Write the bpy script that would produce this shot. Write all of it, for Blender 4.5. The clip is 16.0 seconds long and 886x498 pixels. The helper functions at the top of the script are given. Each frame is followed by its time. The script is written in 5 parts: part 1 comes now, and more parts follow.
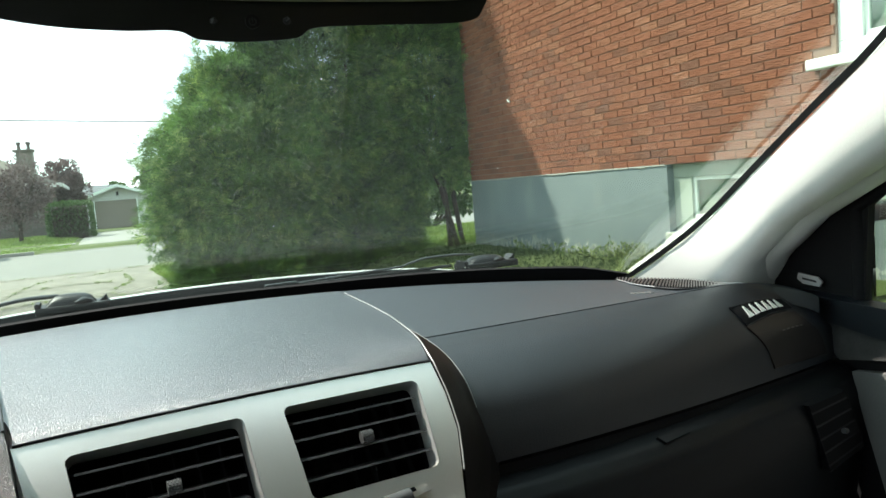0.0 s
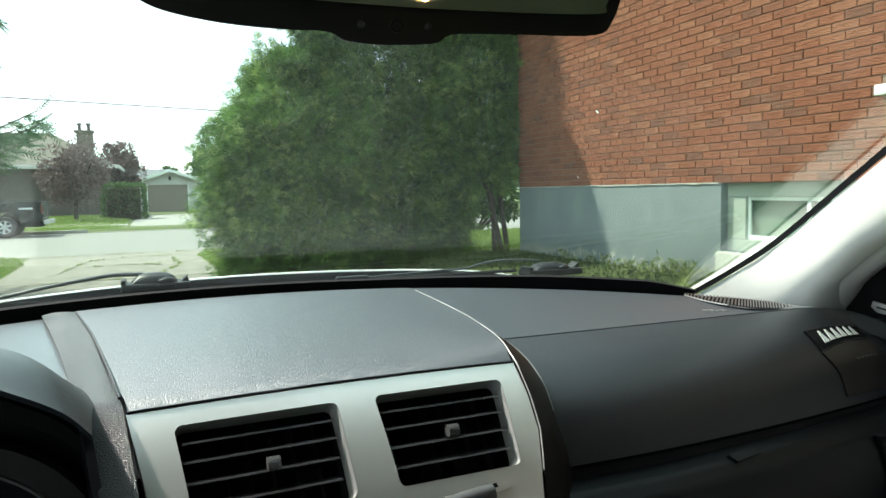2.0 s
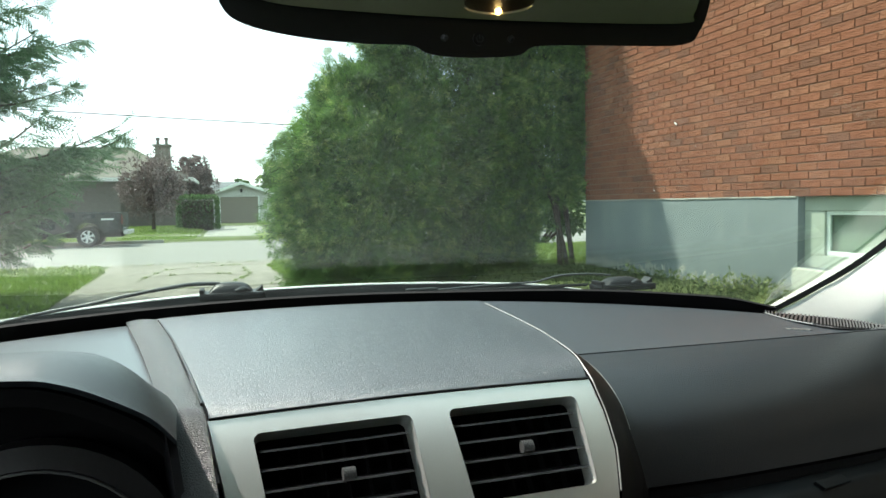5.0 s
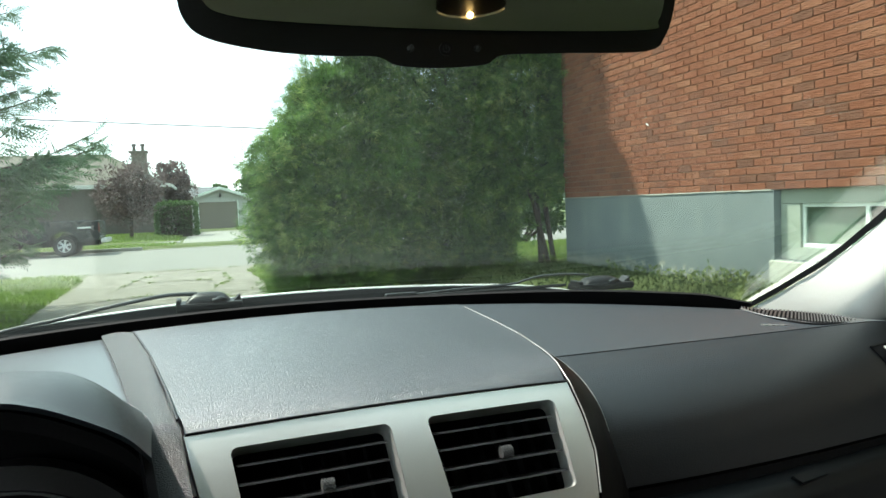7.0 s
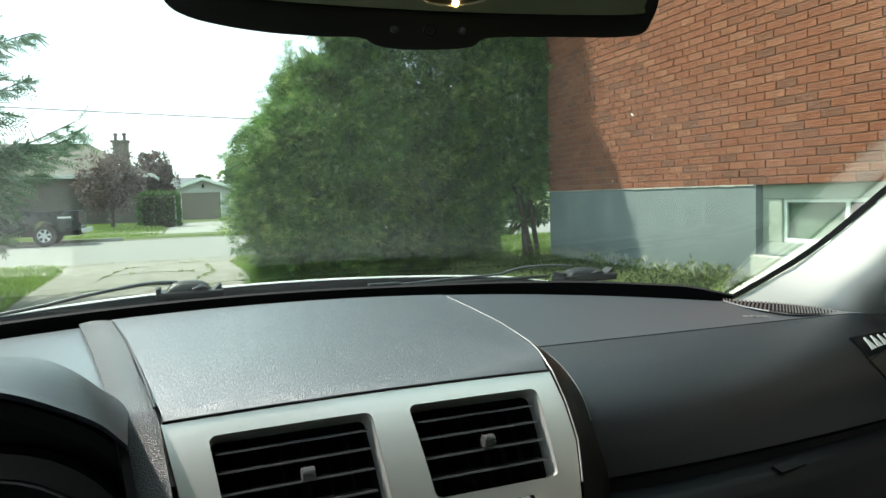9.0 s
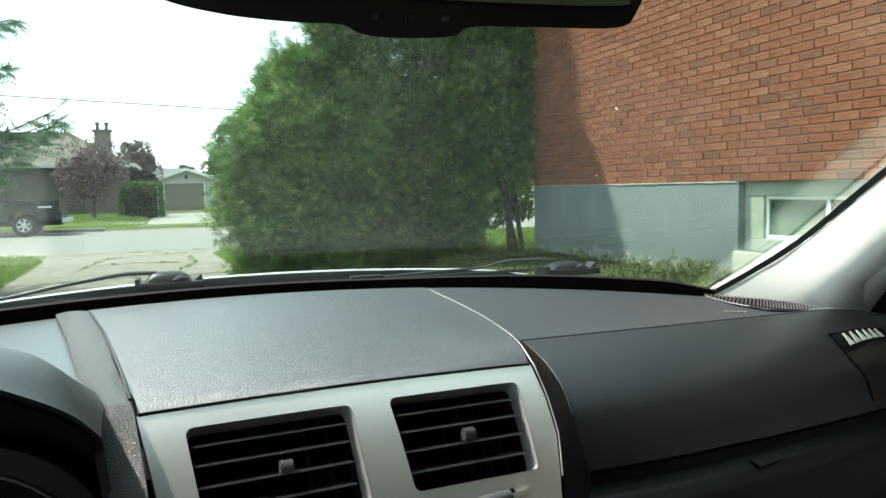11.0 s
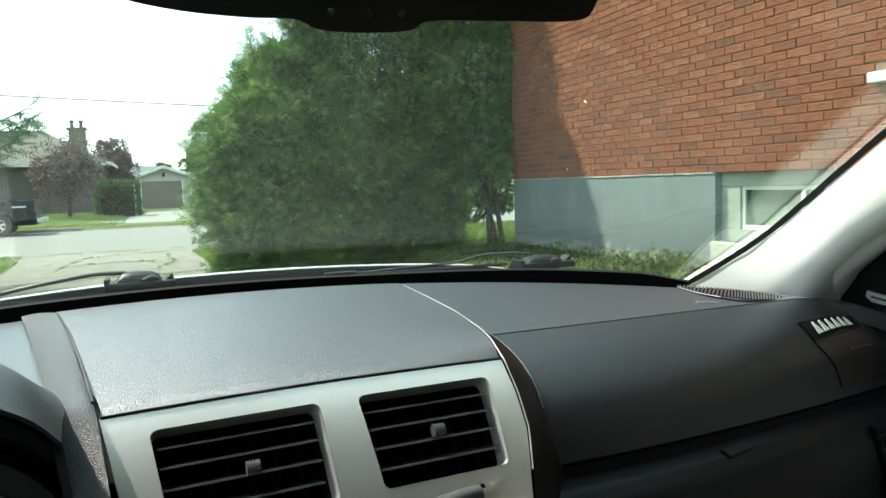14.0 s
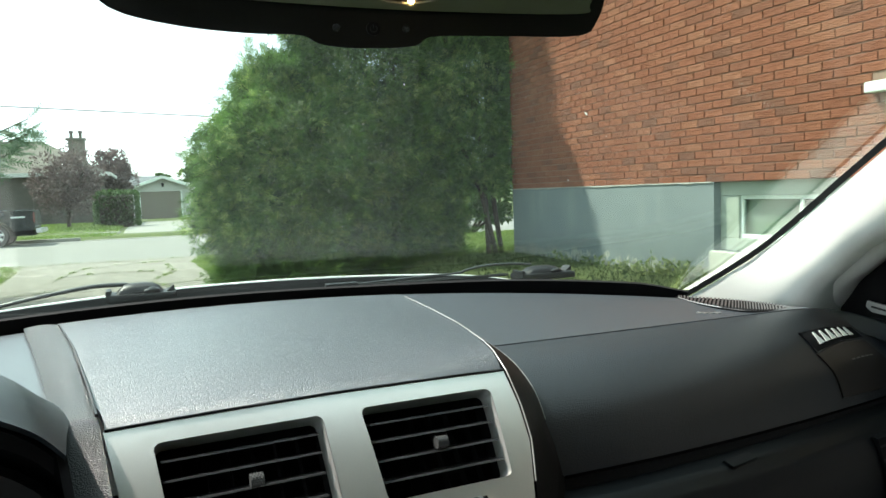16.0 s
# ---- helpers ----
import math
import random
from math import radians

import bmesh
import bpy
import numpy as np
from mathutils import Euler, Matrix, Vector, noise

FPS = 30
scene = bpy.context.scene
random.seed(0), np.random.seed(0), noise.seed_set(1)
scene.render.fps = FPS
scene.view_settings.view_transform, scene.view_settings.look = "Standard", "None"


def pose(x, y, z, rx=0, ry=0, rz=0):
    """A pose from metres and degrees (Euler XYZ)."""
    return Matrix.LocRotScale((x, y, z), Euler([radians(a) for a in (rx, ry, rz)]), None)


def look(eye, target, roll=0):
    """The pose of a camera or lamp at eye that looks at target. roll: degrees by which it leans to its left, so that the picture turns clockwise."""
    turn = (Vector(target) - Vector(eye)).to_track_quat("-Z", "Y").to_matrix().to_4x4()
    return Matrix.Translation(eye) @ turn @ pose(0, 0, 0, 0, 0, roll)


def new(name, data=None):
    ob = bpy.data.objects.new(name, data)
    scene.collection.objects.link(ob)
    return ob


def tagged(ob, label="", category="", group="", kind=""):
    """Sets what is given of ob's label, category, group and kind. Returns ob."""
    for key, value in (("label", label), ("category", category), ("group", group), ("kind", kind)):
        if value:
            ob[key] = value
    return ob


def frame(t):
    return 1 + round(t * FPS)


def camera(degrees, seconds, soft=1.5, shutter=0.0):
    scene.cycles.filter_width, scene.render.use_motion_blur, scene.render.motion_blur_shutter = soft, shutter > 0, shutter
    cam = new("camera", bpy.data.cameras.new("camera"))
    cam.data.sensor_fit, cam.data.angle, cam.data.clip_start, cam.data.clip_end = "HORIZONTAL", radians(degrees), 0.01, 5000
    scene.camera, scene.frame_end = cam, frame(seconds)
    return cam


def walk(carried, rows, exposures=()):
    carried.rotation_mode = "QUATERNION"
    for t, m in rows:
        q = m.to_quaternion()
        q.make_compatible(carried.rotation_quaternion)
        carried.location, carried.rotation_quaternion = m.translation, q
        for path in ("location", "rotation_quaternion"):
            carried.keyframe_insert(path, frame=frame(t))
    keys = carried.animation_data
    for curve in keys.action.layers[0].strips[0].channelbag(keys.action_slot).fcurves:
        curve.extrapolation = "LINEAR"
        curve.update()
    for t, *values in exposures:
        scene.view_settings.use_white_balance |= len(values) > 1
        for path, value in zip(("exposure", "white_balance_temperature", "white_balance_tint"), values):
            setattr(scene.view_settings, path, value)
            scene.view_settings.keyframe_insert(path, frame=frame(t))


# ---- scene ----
cam = camera(62.5, 16.0)
PATH = [
    (0, (-0.054, 0.007, 1.364), (0.763, 1.824, 1.188), -4.7),
    (0.5, (-0.056, 0.007, 1.362), (0.761, 1.824, 1.187), -4.6),
    (1, (-0.059, 0.009, 1.36), (0.754, 1.828, 1.185), -3.9),
    (1.5, (-0.076, 0.011, 1.361), (0.718, 1.839, 1.189), -2.5),
    (2, (-0.095, 0.009, 1.366), (0.62, 1.87, 1.204), -1.2),
    (2.5, (-0.1, 0.008, 1.368), (0.537, 1.898, 1.219), -0.7),
    (3, (-0.105, 0.008, 1.369), (0.487, 1.914, 1.234), -0.6),
    (3.5, (-0.103, 0.014, 1.367), (0.458, 1.93, 1.243), -0.8),
    (4, (-0.103, 0.014, 1.366), (0.445, 1.933, 1.242), -0.9),
    (6.5, (-0.098, 0.014, 1.369), (0.483, 1.924, 1.245), -1.9),
    (7, (-0.097, 0.013, 1.371), (0.502, 1.917, 1.246), -2.3),
    (7.5, (-0.101, 0.015, 1.367), (0.51, 1.915, 1.24), -2.1),
    (8, (-0.102, 0.017, 1.365), (0.517, 1.914, 1.23), -1.8),
    (8.5, (-0.101, 0.015, 1.367), (0.527, 1.909, 1.227), -1.8),
    (9, (-0.095, 0.017, 1.367), (0.544, 1.907, 1.221), -1.8),
    (9.5, (-0.093, 0.019, 1.366), (0.559, 1.903, 1.215), -1.7),
    (10, (-0.094, 0.019, 1.366), (0.57, 1.899, 1.208), -1.4),
    (12.5, (-0.087, 0.022, 1.365), (0.609, 1.889, 1.194), -1.5),
    (13, (-0.086, 0.021, 1.365), (0.619, 1.884, 1.19), -1.6),
    (13.5, (-0.084, 0.021, 1.364), (0.63, 1.881, 1.186), -1.6),
    (14, (-0.082, 0.019, 1.366), (0.643, 1.875, 1.185), -1.9),
    (14.5, (-0.082, 0.02, 1.366), (0.65, 1.873, 1.184), -2.1),
    (15, (-0.086, 0.014, 1.374), (0.648, 1.866, 1.201), -2.3),
    (15.5, (-0.086, 0.016, 1.371), (0.646, 1.871, 1.209), -2.3),
    (16, (-0.085, 0.018, 1.368), (0.644, 1.874, 1.213), -2.0),
]
walk(cam, [(t, look(eye, target, roll)) for t, eye, target, roll in PATH], [(0, 1.02), (1.5, 1.02), (3.5, 0.96), (10, 0.93), (13, 0.97), (16, 1.04)])

# ---- light ----
SUN_TO = Vector((-0.420, 0.450, 0.790)).normalized()
world = bpy.data.worlds.new("sky")
scene.world = world
world.use_nodes = True
wn = world.node_tree
sky = wn.nodes.new("ShaderNodeTexSky")
sky.sky_type, sky.sun_disc = "NISHITA", False
sky.sun_elevation = math.asin(SUN_TO.z)
sky.sun_rotation = math.atan2(SUN_TO.x, SUN_TO.y)
sky.air_density, sky.dust_density = 1.0, 1.2
haze = wn.nodes.new("ShaderNodeMix")
haze.data_type = "RGBA"
haze.inputs[0].default_value, haze.inputs[7].default_value = 0.60, (7.4, 8.5, 8.75, 1)
wn.links.new(sky.outputs[0], haze.inputs[6])
wn.links.new(haze.outputs[2], wn.nodes["Background"].inputs[0])
wn.nodes["Background"].inputs[1].default_value = 0.185
sun = new("sun", bpy.data.lights.new("sun", "SUN"))
sun.data.energy, sun.data.angle, sun.data.color = 5.0, radians(0.6), (1.0, 0.95, 0.86)
sun.matrix_world = look(SUN_TO * 30, (0, 0, 0))


# ---- materials ----
def surface(name, c1, c2, scale=8.0, rough=0.6, metal=0.0, bump=0.0, grain=60.0, spec=0.5, islands=0.0, leather=False, objects=0.0, through_light=0.0):
    m = bpy.data.materials.new(name)
    m.use_nodes = True
    nt = m.node_tree
    n, l = nt.nodes, nt.links
    b = n["Principled BSDF"]
    co = n.new("ShaderNodeTexCoord")
    big = n.new("ShaderNodeTexNoise")
    big.inputs["Scale"].default_value, big.inputs["Detail"].default_value = scale, 6
    l.new(co.outputs["Object"], big.inputs["Vector"])
    fine = n.new("ShaderNodeTexNoise")
    fine.inputs["Scale"].default_value, fine.inputs["Detail"].default_value = grain, 4
    l.new(co.outputs["Object"], fine.inputs["Vector"])
    add = n.new("ShaderNodeMath")
    add.operation, add.inputs[1].default_value = "MULTIPLY_ADD", 0.6
    l.new(fine.outputs[0], add.inputs[0])
    half = n.new("ShaderNodeMath")
    half.operation, half.inputs[1].default_value, half.inputs[2].default_value = "MULTIPLY_ADD", 1.2, -0.4
    l.new(big.outputs[0], half.inputs[0])
    l.new(half.outputs[0], add.inputs[2])
    value = add.outputs[0]
    if islands or objects:
        src = n.new("ShaderNodeNewGeometry").outputs["Random Per Island"] if islands else n.new("ShaderNodeObjectInfo").outputs["Random"]
        mad = n.new("ShaderNodeMath")
        mad.operation, mad.inputs[1].default_value = "MULTIPLY_ADD", islands or objects
        l.new(src, mad.inputs[0])
        off = n.new("ShaderNodeMath")
        off.operation, off.inputs[1].default_value = "SUBTRACT", 0.5 * (islands or objects)
        l.new(value, off.inputs[0])
        l.new(off.outputs[0], mad.inputs[2])
        value = mad.outputs[0]
    mix = n.new("ShaderNodeMix")
    mix.data_type, mix.clamp_factor = "RGBA", True
    mix.inputs[6].default_value, mix.inputs[7].default_value = (*c1, 1), (*c2, 1)
    l.new(value, mix.inputs[0])
    l.new(mix.outputs[2], b.inputs["Base Color"])
    b.inputs["Roughness"].default_value, b.inputs["Metallic"].default_value = rough, metal
    b.inputs["Specular IOR Level"].default_value = spec
    if bump:
        bp = n.new("ShaderNodeBump")
        bp.inputs["Strength"].default_value = bump
        if leather:
            bp.inputs["Distance"].default_value = 0.0008
            vor = n.new("ShaderNodeTexVoronoi")
            vor.inputs["Scale"].default_value = grain
            warp = n.new("ShaderNodeVectorMath")
            warp.operation = "MULTIPLY_ADD"
            warp.inputs[1].default_value = (0.0015, 0.0015, 0.0015)
            l.new(fine.outputs[1], warp.inputs[0])
            l.new(co.outputs["Object"], warp.inputs[2])
            l.new(warp.outputs[0], vor.inputs["Vector"])
            l.new(vor.outputs[0], bp.inputs["Height"])
        else:
            bp.inputs["Distance"].default_value = 0.3 / grain
            l.new(fine.outputs[0], bp.inputs["Height"])
        l.new(bp.outputs[0], b.inputs["Normal"])
    if through_light:
        tr = n.new("ShaderNodeBsdfTranslucent")
        l.new(mix.outputs[2], tr.inputs[0])
        ms = n.new("ShaderNodeMixShader")
        ms.inputs[0].default_value = through_light
        l.new(b.outputs[0], ms.inputs[1])
        l.new(tr.outputs[0], ms.inputs[2])
        l.new(ms.outputs[0], n["Material Output"].inputs[0])
    return m


def glass(name, tint, gloss=1.0, dust=0.0):
    """A thin pane: clear, with a mirror's gloss that grows towards grazing, and a little dust."""
    m = bpy.data.materials.new(name)
    m.use_nodes = True
    n, l = m.node_tree.nodes, m.node_tree.links
    n.remove(n["Principled BSDF"])
    tr, gl, lw, mx = (n.new("ShaderNode" + k) for k in ("BsdfTransparent", "BsdfGlossy", "LayerWeight", "MixShader"))
    tr.inputs[0].default_value = (*tint, 1)
    gl.inputs["Roughness"].default_value = 0.0
    gl.inputs[0].default_value = (gloss, gloss, gloss, 1)
    lw.inputs[0].default_value = 0.5
    power, more = n.new("ShaderNodeMath"), n.new("ShaderNodeMath")
    power.operation, power.inputs[1].default_value = "POWER", 5.0
    more.operation, more.inputs[1].default_value, more.inputs[2].default_value = "MULTIPLY_ADD", 0.95, 0.045
    l.new(lw.outputs["Facing"], power.inputs[0])
    l.new(power.outputs[0], more.inputs[0])
    l.new(more.outputs[0], mx.inputs[0])
    l.new(tr.outputs[0], mx.inputs[1])
    l.new(gl.outputs[0], mx.inputs[2])
    out = mx.outputs[0]
    if dust:
        df, m2, nz = (n.new("ShaderNode" + k) for k in ("BsdfTranslucent", "MixShader", "TexNoise"))
        df.inputs[0].default_value = (0.75, 0.78, 0.74, 1)
        nz.inputs["Scale"].default_value, nz.inputs["Detail"].default_value = 5.0, 8
        co = n.new("ShaderNodeTexCoord")
        l.new(co.outputs["Object"], nz.inputs["Vector"])
        mu = n.new("ShaderNodeMath")
        mu.operation, mu.inputs[1].default_value = "MULTIPLY", dust * 2
        l.new(nz.outputs[0], mu.inputs[0])
        l.new(mu.outputs[0], m2.inputs[0])
        l.new(out, m2.inputs[1])
        l.new(df.outputs[0], m2.inputs[2])
        out = m2.outputs[0]
    l.new(out, n["Material Output"].inputs[0])
    return m


def glowing(name, col, power):
    m = bpy.data.materials.new(name)
    m.use_nodes = True
    b = m.node_tree.nodes["Principled BSDF"]
    b.inputs["Emission Color"].default_value, b.inputs["Emission Strength"].default_value = (*col, 1), power
    return m


GRAIN = surface("grained_plastic", (0.018, 0.024, 0.031), (0.027, 0.034, 0.042), 5, 0.36, 0, 0.56, 1000, 0.75, leather=True)


def satin(m, weight, rough):
    """A clear satin finish over a moulded plastic."""
    b = m.node_tree.nodes["Principled BSDF"]
    b.inputs["Coat Weight"].default_value, b.inputs["Coat Roughness"].default_value = weight, rough
    m.node_tree.links.new(b.inputs["Normal"].links[0].from_socket, b.inputs["Coat Normal"])
    return m


satin(GRAIN, 0.45, 0.30)
STRIPM = surface("fine_grained_plastic", (0.009, 0.010, 0.012), (0.016, 0.017, 0.020), 5, 0.32, 0, 0.95, 1150, 0.5, leather=True)
LEFTM = surface("driver_dash_plastic", (0.026, 0.033, 0.040), (0.036, 0.044, 0.052), 5, 0.30, 0, 0.25, 950, 1.0, leather=True)
satin(STRIPM, 0.4, 0.25)
satin(LEFTM, 0.5, 0.30)
PAD = surface("soft_pad", (0.0065, 0.009, 0.0125), (0.012, 0.0155, 0.020), 4, 0.40, 0, 0.30, 800, 0.6, leather=True)
HOODM = surface("hood_plastic", (0.016, 0.021, 0.025), (0.025, 0.032, 0.037), 5, 0.36, 0, 0.26, 1400, 0.75, leather=True)
LID = surface("smooth_lid", (0.020, 0.026, 0.033), (0.028, 0.035, 0.043), 5, 0.36, 0, 0.45, 900, 0.75, leather=True)
BEZEL = surface("dark_bezel", (0.040, 0.037, 0.034), (0.065, 0.060, 0.056), 12, 0.45, 0, 0.1, 400, 0.5)
BLACK = surface("black_plastic", (0.008, 0.008, 0.009), (0.016, 0.016, 0.018), 9, 0.45, 0, 0.1, 300, 0.4)
MATT = surface("matt_black", (0.006, 0.006, 0.007), (0.012, 0.012, 0.013), 9, 0.8, 0, 0.1, 300, 0.2)
DEEP = surface("deep_black", (0.007, 0.007, 0.008), (0.012, 0.012, 0.013), 9, 0.85, 0, 0, 300, 0.1)
COWLM = surface("weathered_cowl", (0.006, 0.0065, 0.007), (0.011, 0.012, 0.013), 9, 1.0, 0, 0, 300, 0.0)
CASE = surface("mirror_case", (0.0075, 0.008, 0.009), (0.012, 0.013, 0.014), 9, 0.34, 0, 0.1, 300, 0.6)
LOWER = surface("lower_dash_plastic", (0.0035, 0.0045, 0.0055), (0.006, 0.007, 0.009), 5, 0.5, 0, 0.12, 500, 0.22)
EDGE = surface("dark_brown_edge", (0.0030, 0.0026, 0.0024), (0.0055, 0.0048, 0.0044), 12, 0.5, 0, 0.2, 400, 0.14)
BROWN = surface("brown_trim", (0.013, 0.011, 0.010), (0.021, 0.018, 0.016), 12, 0.45, 0, 0.2, 400, 0.4)
SILVER = surface("silver_paint", (0.64, 0.635, 0.60), (0.71, 0.705, 0.67), 3, 0.33, 0.75, 0.05, 900, 0.6)
BEAD = surface("pale_bead", (0.26, 0.26, 0.25), (0.34, 0.34, 0.33), 12, 0.35, 0.2)
SLATM = surface("louvre_plastic", (0.030, 0.030, 0.032), (0.048, 0.048, 0.051), 20, 0.3, 0, 0.05, 300, 1.0)
KNOBM = surface("knurled_plastic", (0.03, 0.03, 0.03), (0.07, 0.07, 0.07), 90, 0.4, 0, 0.3, 700)
CREAM = surface("pale_trim", (0.80, 0.81, 0.76), (0.86, 0.87, 0.82), 6, 0.7, 0, 0.2, 350, 0.3)
CLOTH = surface("headliner_cloth", (0.30, 0.31, 0.27), (0.38, 0.39, 0.34), 10, 0.95, 0, 0.4, 500, 0.1)
SPECK = surface("speckled_trim", (0.03, 0.03, 0.03), (0.075, 0.075, 0.07), 60, 0.6, 0, 0.5, 300)
GREYP = surface("grey_trim", (0.11, 0.11, 0.105), (0.16, 0.16, 0.15), 8, 0.6, 0, 0.2, 300)
BADGE = surface("badge_metal", (0.35, 0.35, 0.35), (0.5, 0.5, 0.5), 30, 0.4, 0.5)
INK = surface("pale_marking", (0.45, 0.45, 0.45), (0.6, 0.6, 0.6), 30, 0.6)
CARP = surface("white_car_paint", (0.72, 0.72, 0.70), (0.80, 0.80, 0.78), 4, 0.3, 0, 0.02, 500, 0.6)
MIRROR = surface("mirror_silver", (0.70, 0.74, 0.68), (0.72, 0.76, 0.70), 3, 0.02, 1.0)
SHIELD = glass("windscreen_glass", (0.85, 0.92, 0.88), 0.96, 0.0010)
PANE = glass("window_glass", (0.72, 0.78, 0.74), 1.0)
BULB = glowing("lamp_bulb", (1.0, 0.62, 0.22), 9.0)
RUBBER = surface("rubber", (0.012, 0.012, 0.012), (0.03, 0.03, 0.03), 20, 0.7, 0, 0.3, 120)



def brick_surface(name, islands):
    """Rug-faced brick: a colour of its own for each brick, drag marks along its length, soot and pale bloom."""
    m = surface(name, (0.66, 0.60, 0.56), (1.05, 1.05, 1.05), 5, 0.92, 0, 0, 60, 0.15)
    n, l = m.node_tree.nodes, m.node_tree.links
    b = n["Principled BSDF"]
    tone = b.inputs["Base Color"].links[0].from_socket
    src = n.new("ShaderNodeNewGeometry").outputs["Random Per Island"] if islands else n.new("ShaderNodeObjectInfo").outputs["Random"]
    ramp, mul, co, mp, drag, bp = (n.new("ShaderNode" + k) for k in ("ValToRGB", "Mix", "TexCoord", "Mapping", "TexNoise", "Bump"))
    el = ramp.color_ramp.elements
    el[0].position, el[0].color = 0.0, (0.185, 0.086, 0.058, 1)
    el[1].position, el[1].color = 1.0, (0.312, 0.136, 0.082, 1)
    for at, col in ((0.07, (0.205, 0.090, 0.058, 1)), (0.13, (0.238, 0.097, 0.060, 1)), (0.30, (0.258, 0.098, 0.057, 1)), (0.62, (0.276, 0.106, 0.062, 1)), (0.88, (0.292, 0.121, 0.072, 1))):
        e = el.new(at)
        e.color = col
    l.new(src, ramp.inputs[0])
    mul.data_type, mul.blend_type = "RGBA", "MULTIPLY"
    mul.inputs[0].default_value = 1.0
    l.new(ramp.outputs[0], mul.inputs[6])
    l.new(tone, mul.inputs[7])
    l.new(mul.outputs[2], b.inputs["Base Color"])
    mp.inputs["Scale"].default_value = (20, 20, 75)
    l.new(co.outputs["Object"], mp.inputs["Vector"])
    drag.inputs["Scale"].default_value, drag.inputs["Detail"].default_value, drag.inputs["Distortion"].default_value = 1.0, 5, 1.2
    l.new(mp.outputs[0], drag.inputs["Vector"])
    bp.inputs["Strength"].default_value, bp.inputs["Distance"].default_value = 1.0, 0.016
    l.new(drag.outputs[0], bp.inputs["Height"])
    l.new(bp.outputs[0], b.inputs["Normal"])
    return m


BRICK = brick_surface("red_brick", False)
BRICKS = brick_surface("red_brick_field", True)
MORTAR = surface("mortar", (0.20, 0.130, 0.098), (0.30, 0.20, 0.155), 20, 0.95, 0, 0.6, 150, 0.1)
STUCCO = surface("painted_foundation", (0.150, 0.178, 0.180), (0.200, 0.230, 0.228), 3, 0.85, 0, 0.35, 40, 0.3)


def weathered(m, pale):
    """Upright pale streaks and small flakes over a painted wall."""
    n, l = m.node_tree.nodes, m.node_tree.links
    b = n["Principled BSDF"]
    src = b.inputs["Base Color"].links[0].from_socket
    co = n.new("ShaderNodeTexCoord")
    out = src
    for size, low, high, col in (((3.0, 3.0, 0.7), 0.56, 0.80, pale), ((2.2, 2.2, 1.4), 0.52, 0.80, (0.14, 0.165, 0.165))):
        mp, nz, rp, mx = (n.new("ShaderNode" + k) for k in ("Mapping", "TexNoise", "MapRange", "Mix"))
        mp.inputs["Scale"].default_value = size
        nz.inputs["Scale"].default_value, nz.inputs["Detail"].default_value = 1.0, 5
        rp.inputs["From Min"].default_value, rp.inputs["From Max"].default_value, rp.inputs["To Max"].default_value = low, high, 0.45
        mx.data_type = "RGBA"
        mx.inputs[7].default_value = (*col, 1)
        l.new(co.outputs["Object"], mp.inputs["Vector"])
        l.new(mp.outputs[0], nz.inputs["Vector"])
        l.new(nz.outputs[0], rp.inputs["Value"])
        l.new(rp.outputs[0], mx.inputs[0])
        l.new(out, mx.inputs[6])
        out = mx.outputs[2]
    # flakes and pale scuffs where the paint has come off low down
    sep, low = n.new("ShaderNodeSeparateXYZ"), n.new("ShaderNodeMapRange")
    l.new(co.outputs["Object"], sep.inputs[0])
    low.inputs["From Min"].default_value, low.inputs["From Max"].default_value = 0.86, 0.62
    l.new(sep.outputs[2], low.inputs["Value"])
    for size, edge, col in ((9.0, 0.50, (0.33, 0.33, 0.28)), (30.0, 0.60, (0.05, 0.055, 0.045)), (16.0, 0.57, (0.42, 0.42, 0.37))):
        nz, less, mul, rp, mx = (n.new("ShaderNode" + k) for k in ("TexNoise", "Math", "Math", "MapRange", "Mix"))
        nz.inputs["Scale"].default_value, nz.inputs["Detail"].default_value, nz.inputs["Distortion"].default_value = size, 6, 0.8
        l.new(co.outputs["Object"], nz.inputs["Vector"])
        mul.operation, mul.inputs[1].default_value = "MULTIPLY_ADD", 0.36
        mul.inputs[2].default_value = -0.34
        l.new(low.outputs[0], mul.inputs[0])
        less.operation = "ADD"
        l.new(nz.outputs[0], less.inputs[0])
        l.new(mul.outputs[0], less.inputs[1])
        rp.inputs["From Min"].default_value, rp.inputs["From Max"].default_value, rp.inputs["To Max"].default_value = edge, edge + 0.05, 0.75
        l.new(less.outputs[0], rp.inputs["Value"])
        mx.data_type = "RGBA"
        mx.inputs[7].default_value = (*col, 1)
        l.new(rp.outputs[0], mx.inputs[0])
        l.new(out, mx.inputs[6])
        out = mx.outputs[2]
    l.new(out, b.inputs["Base Color"])
    return m


weathered(STUCCO, (0.31, 0.33, 0.30))
WHITEP = surface("white_paint", (0.62, 0.68, 0.62), (0.72, 0.78, 0.72), 4, 0.5, 0, 0.1, 80)
STONE = surface("pale_sill_stone", (0.42, 0.42, 0.34), (0.56, 0.56, 0.47), 12, 0.85, 0, 0.5, 60)
SMEAR = surface("pale_mortar", (0.20, 0.20, 0.18), (0.46, 0.46, 0.41), 30, 0.9, 0, 0.5, 60, 0.2)
FRAMEG = surface("faded_window_paint", (0.29, 0.33, 0.27), (0.37, 0.41, 0.34), 5, 0.6, 0, 0.1, 80)
CURTAIN = surface("drawn_curtain", (0.48, 0.50, 0.45), (0.60, 0.62, 0.56), 12, 0.9)
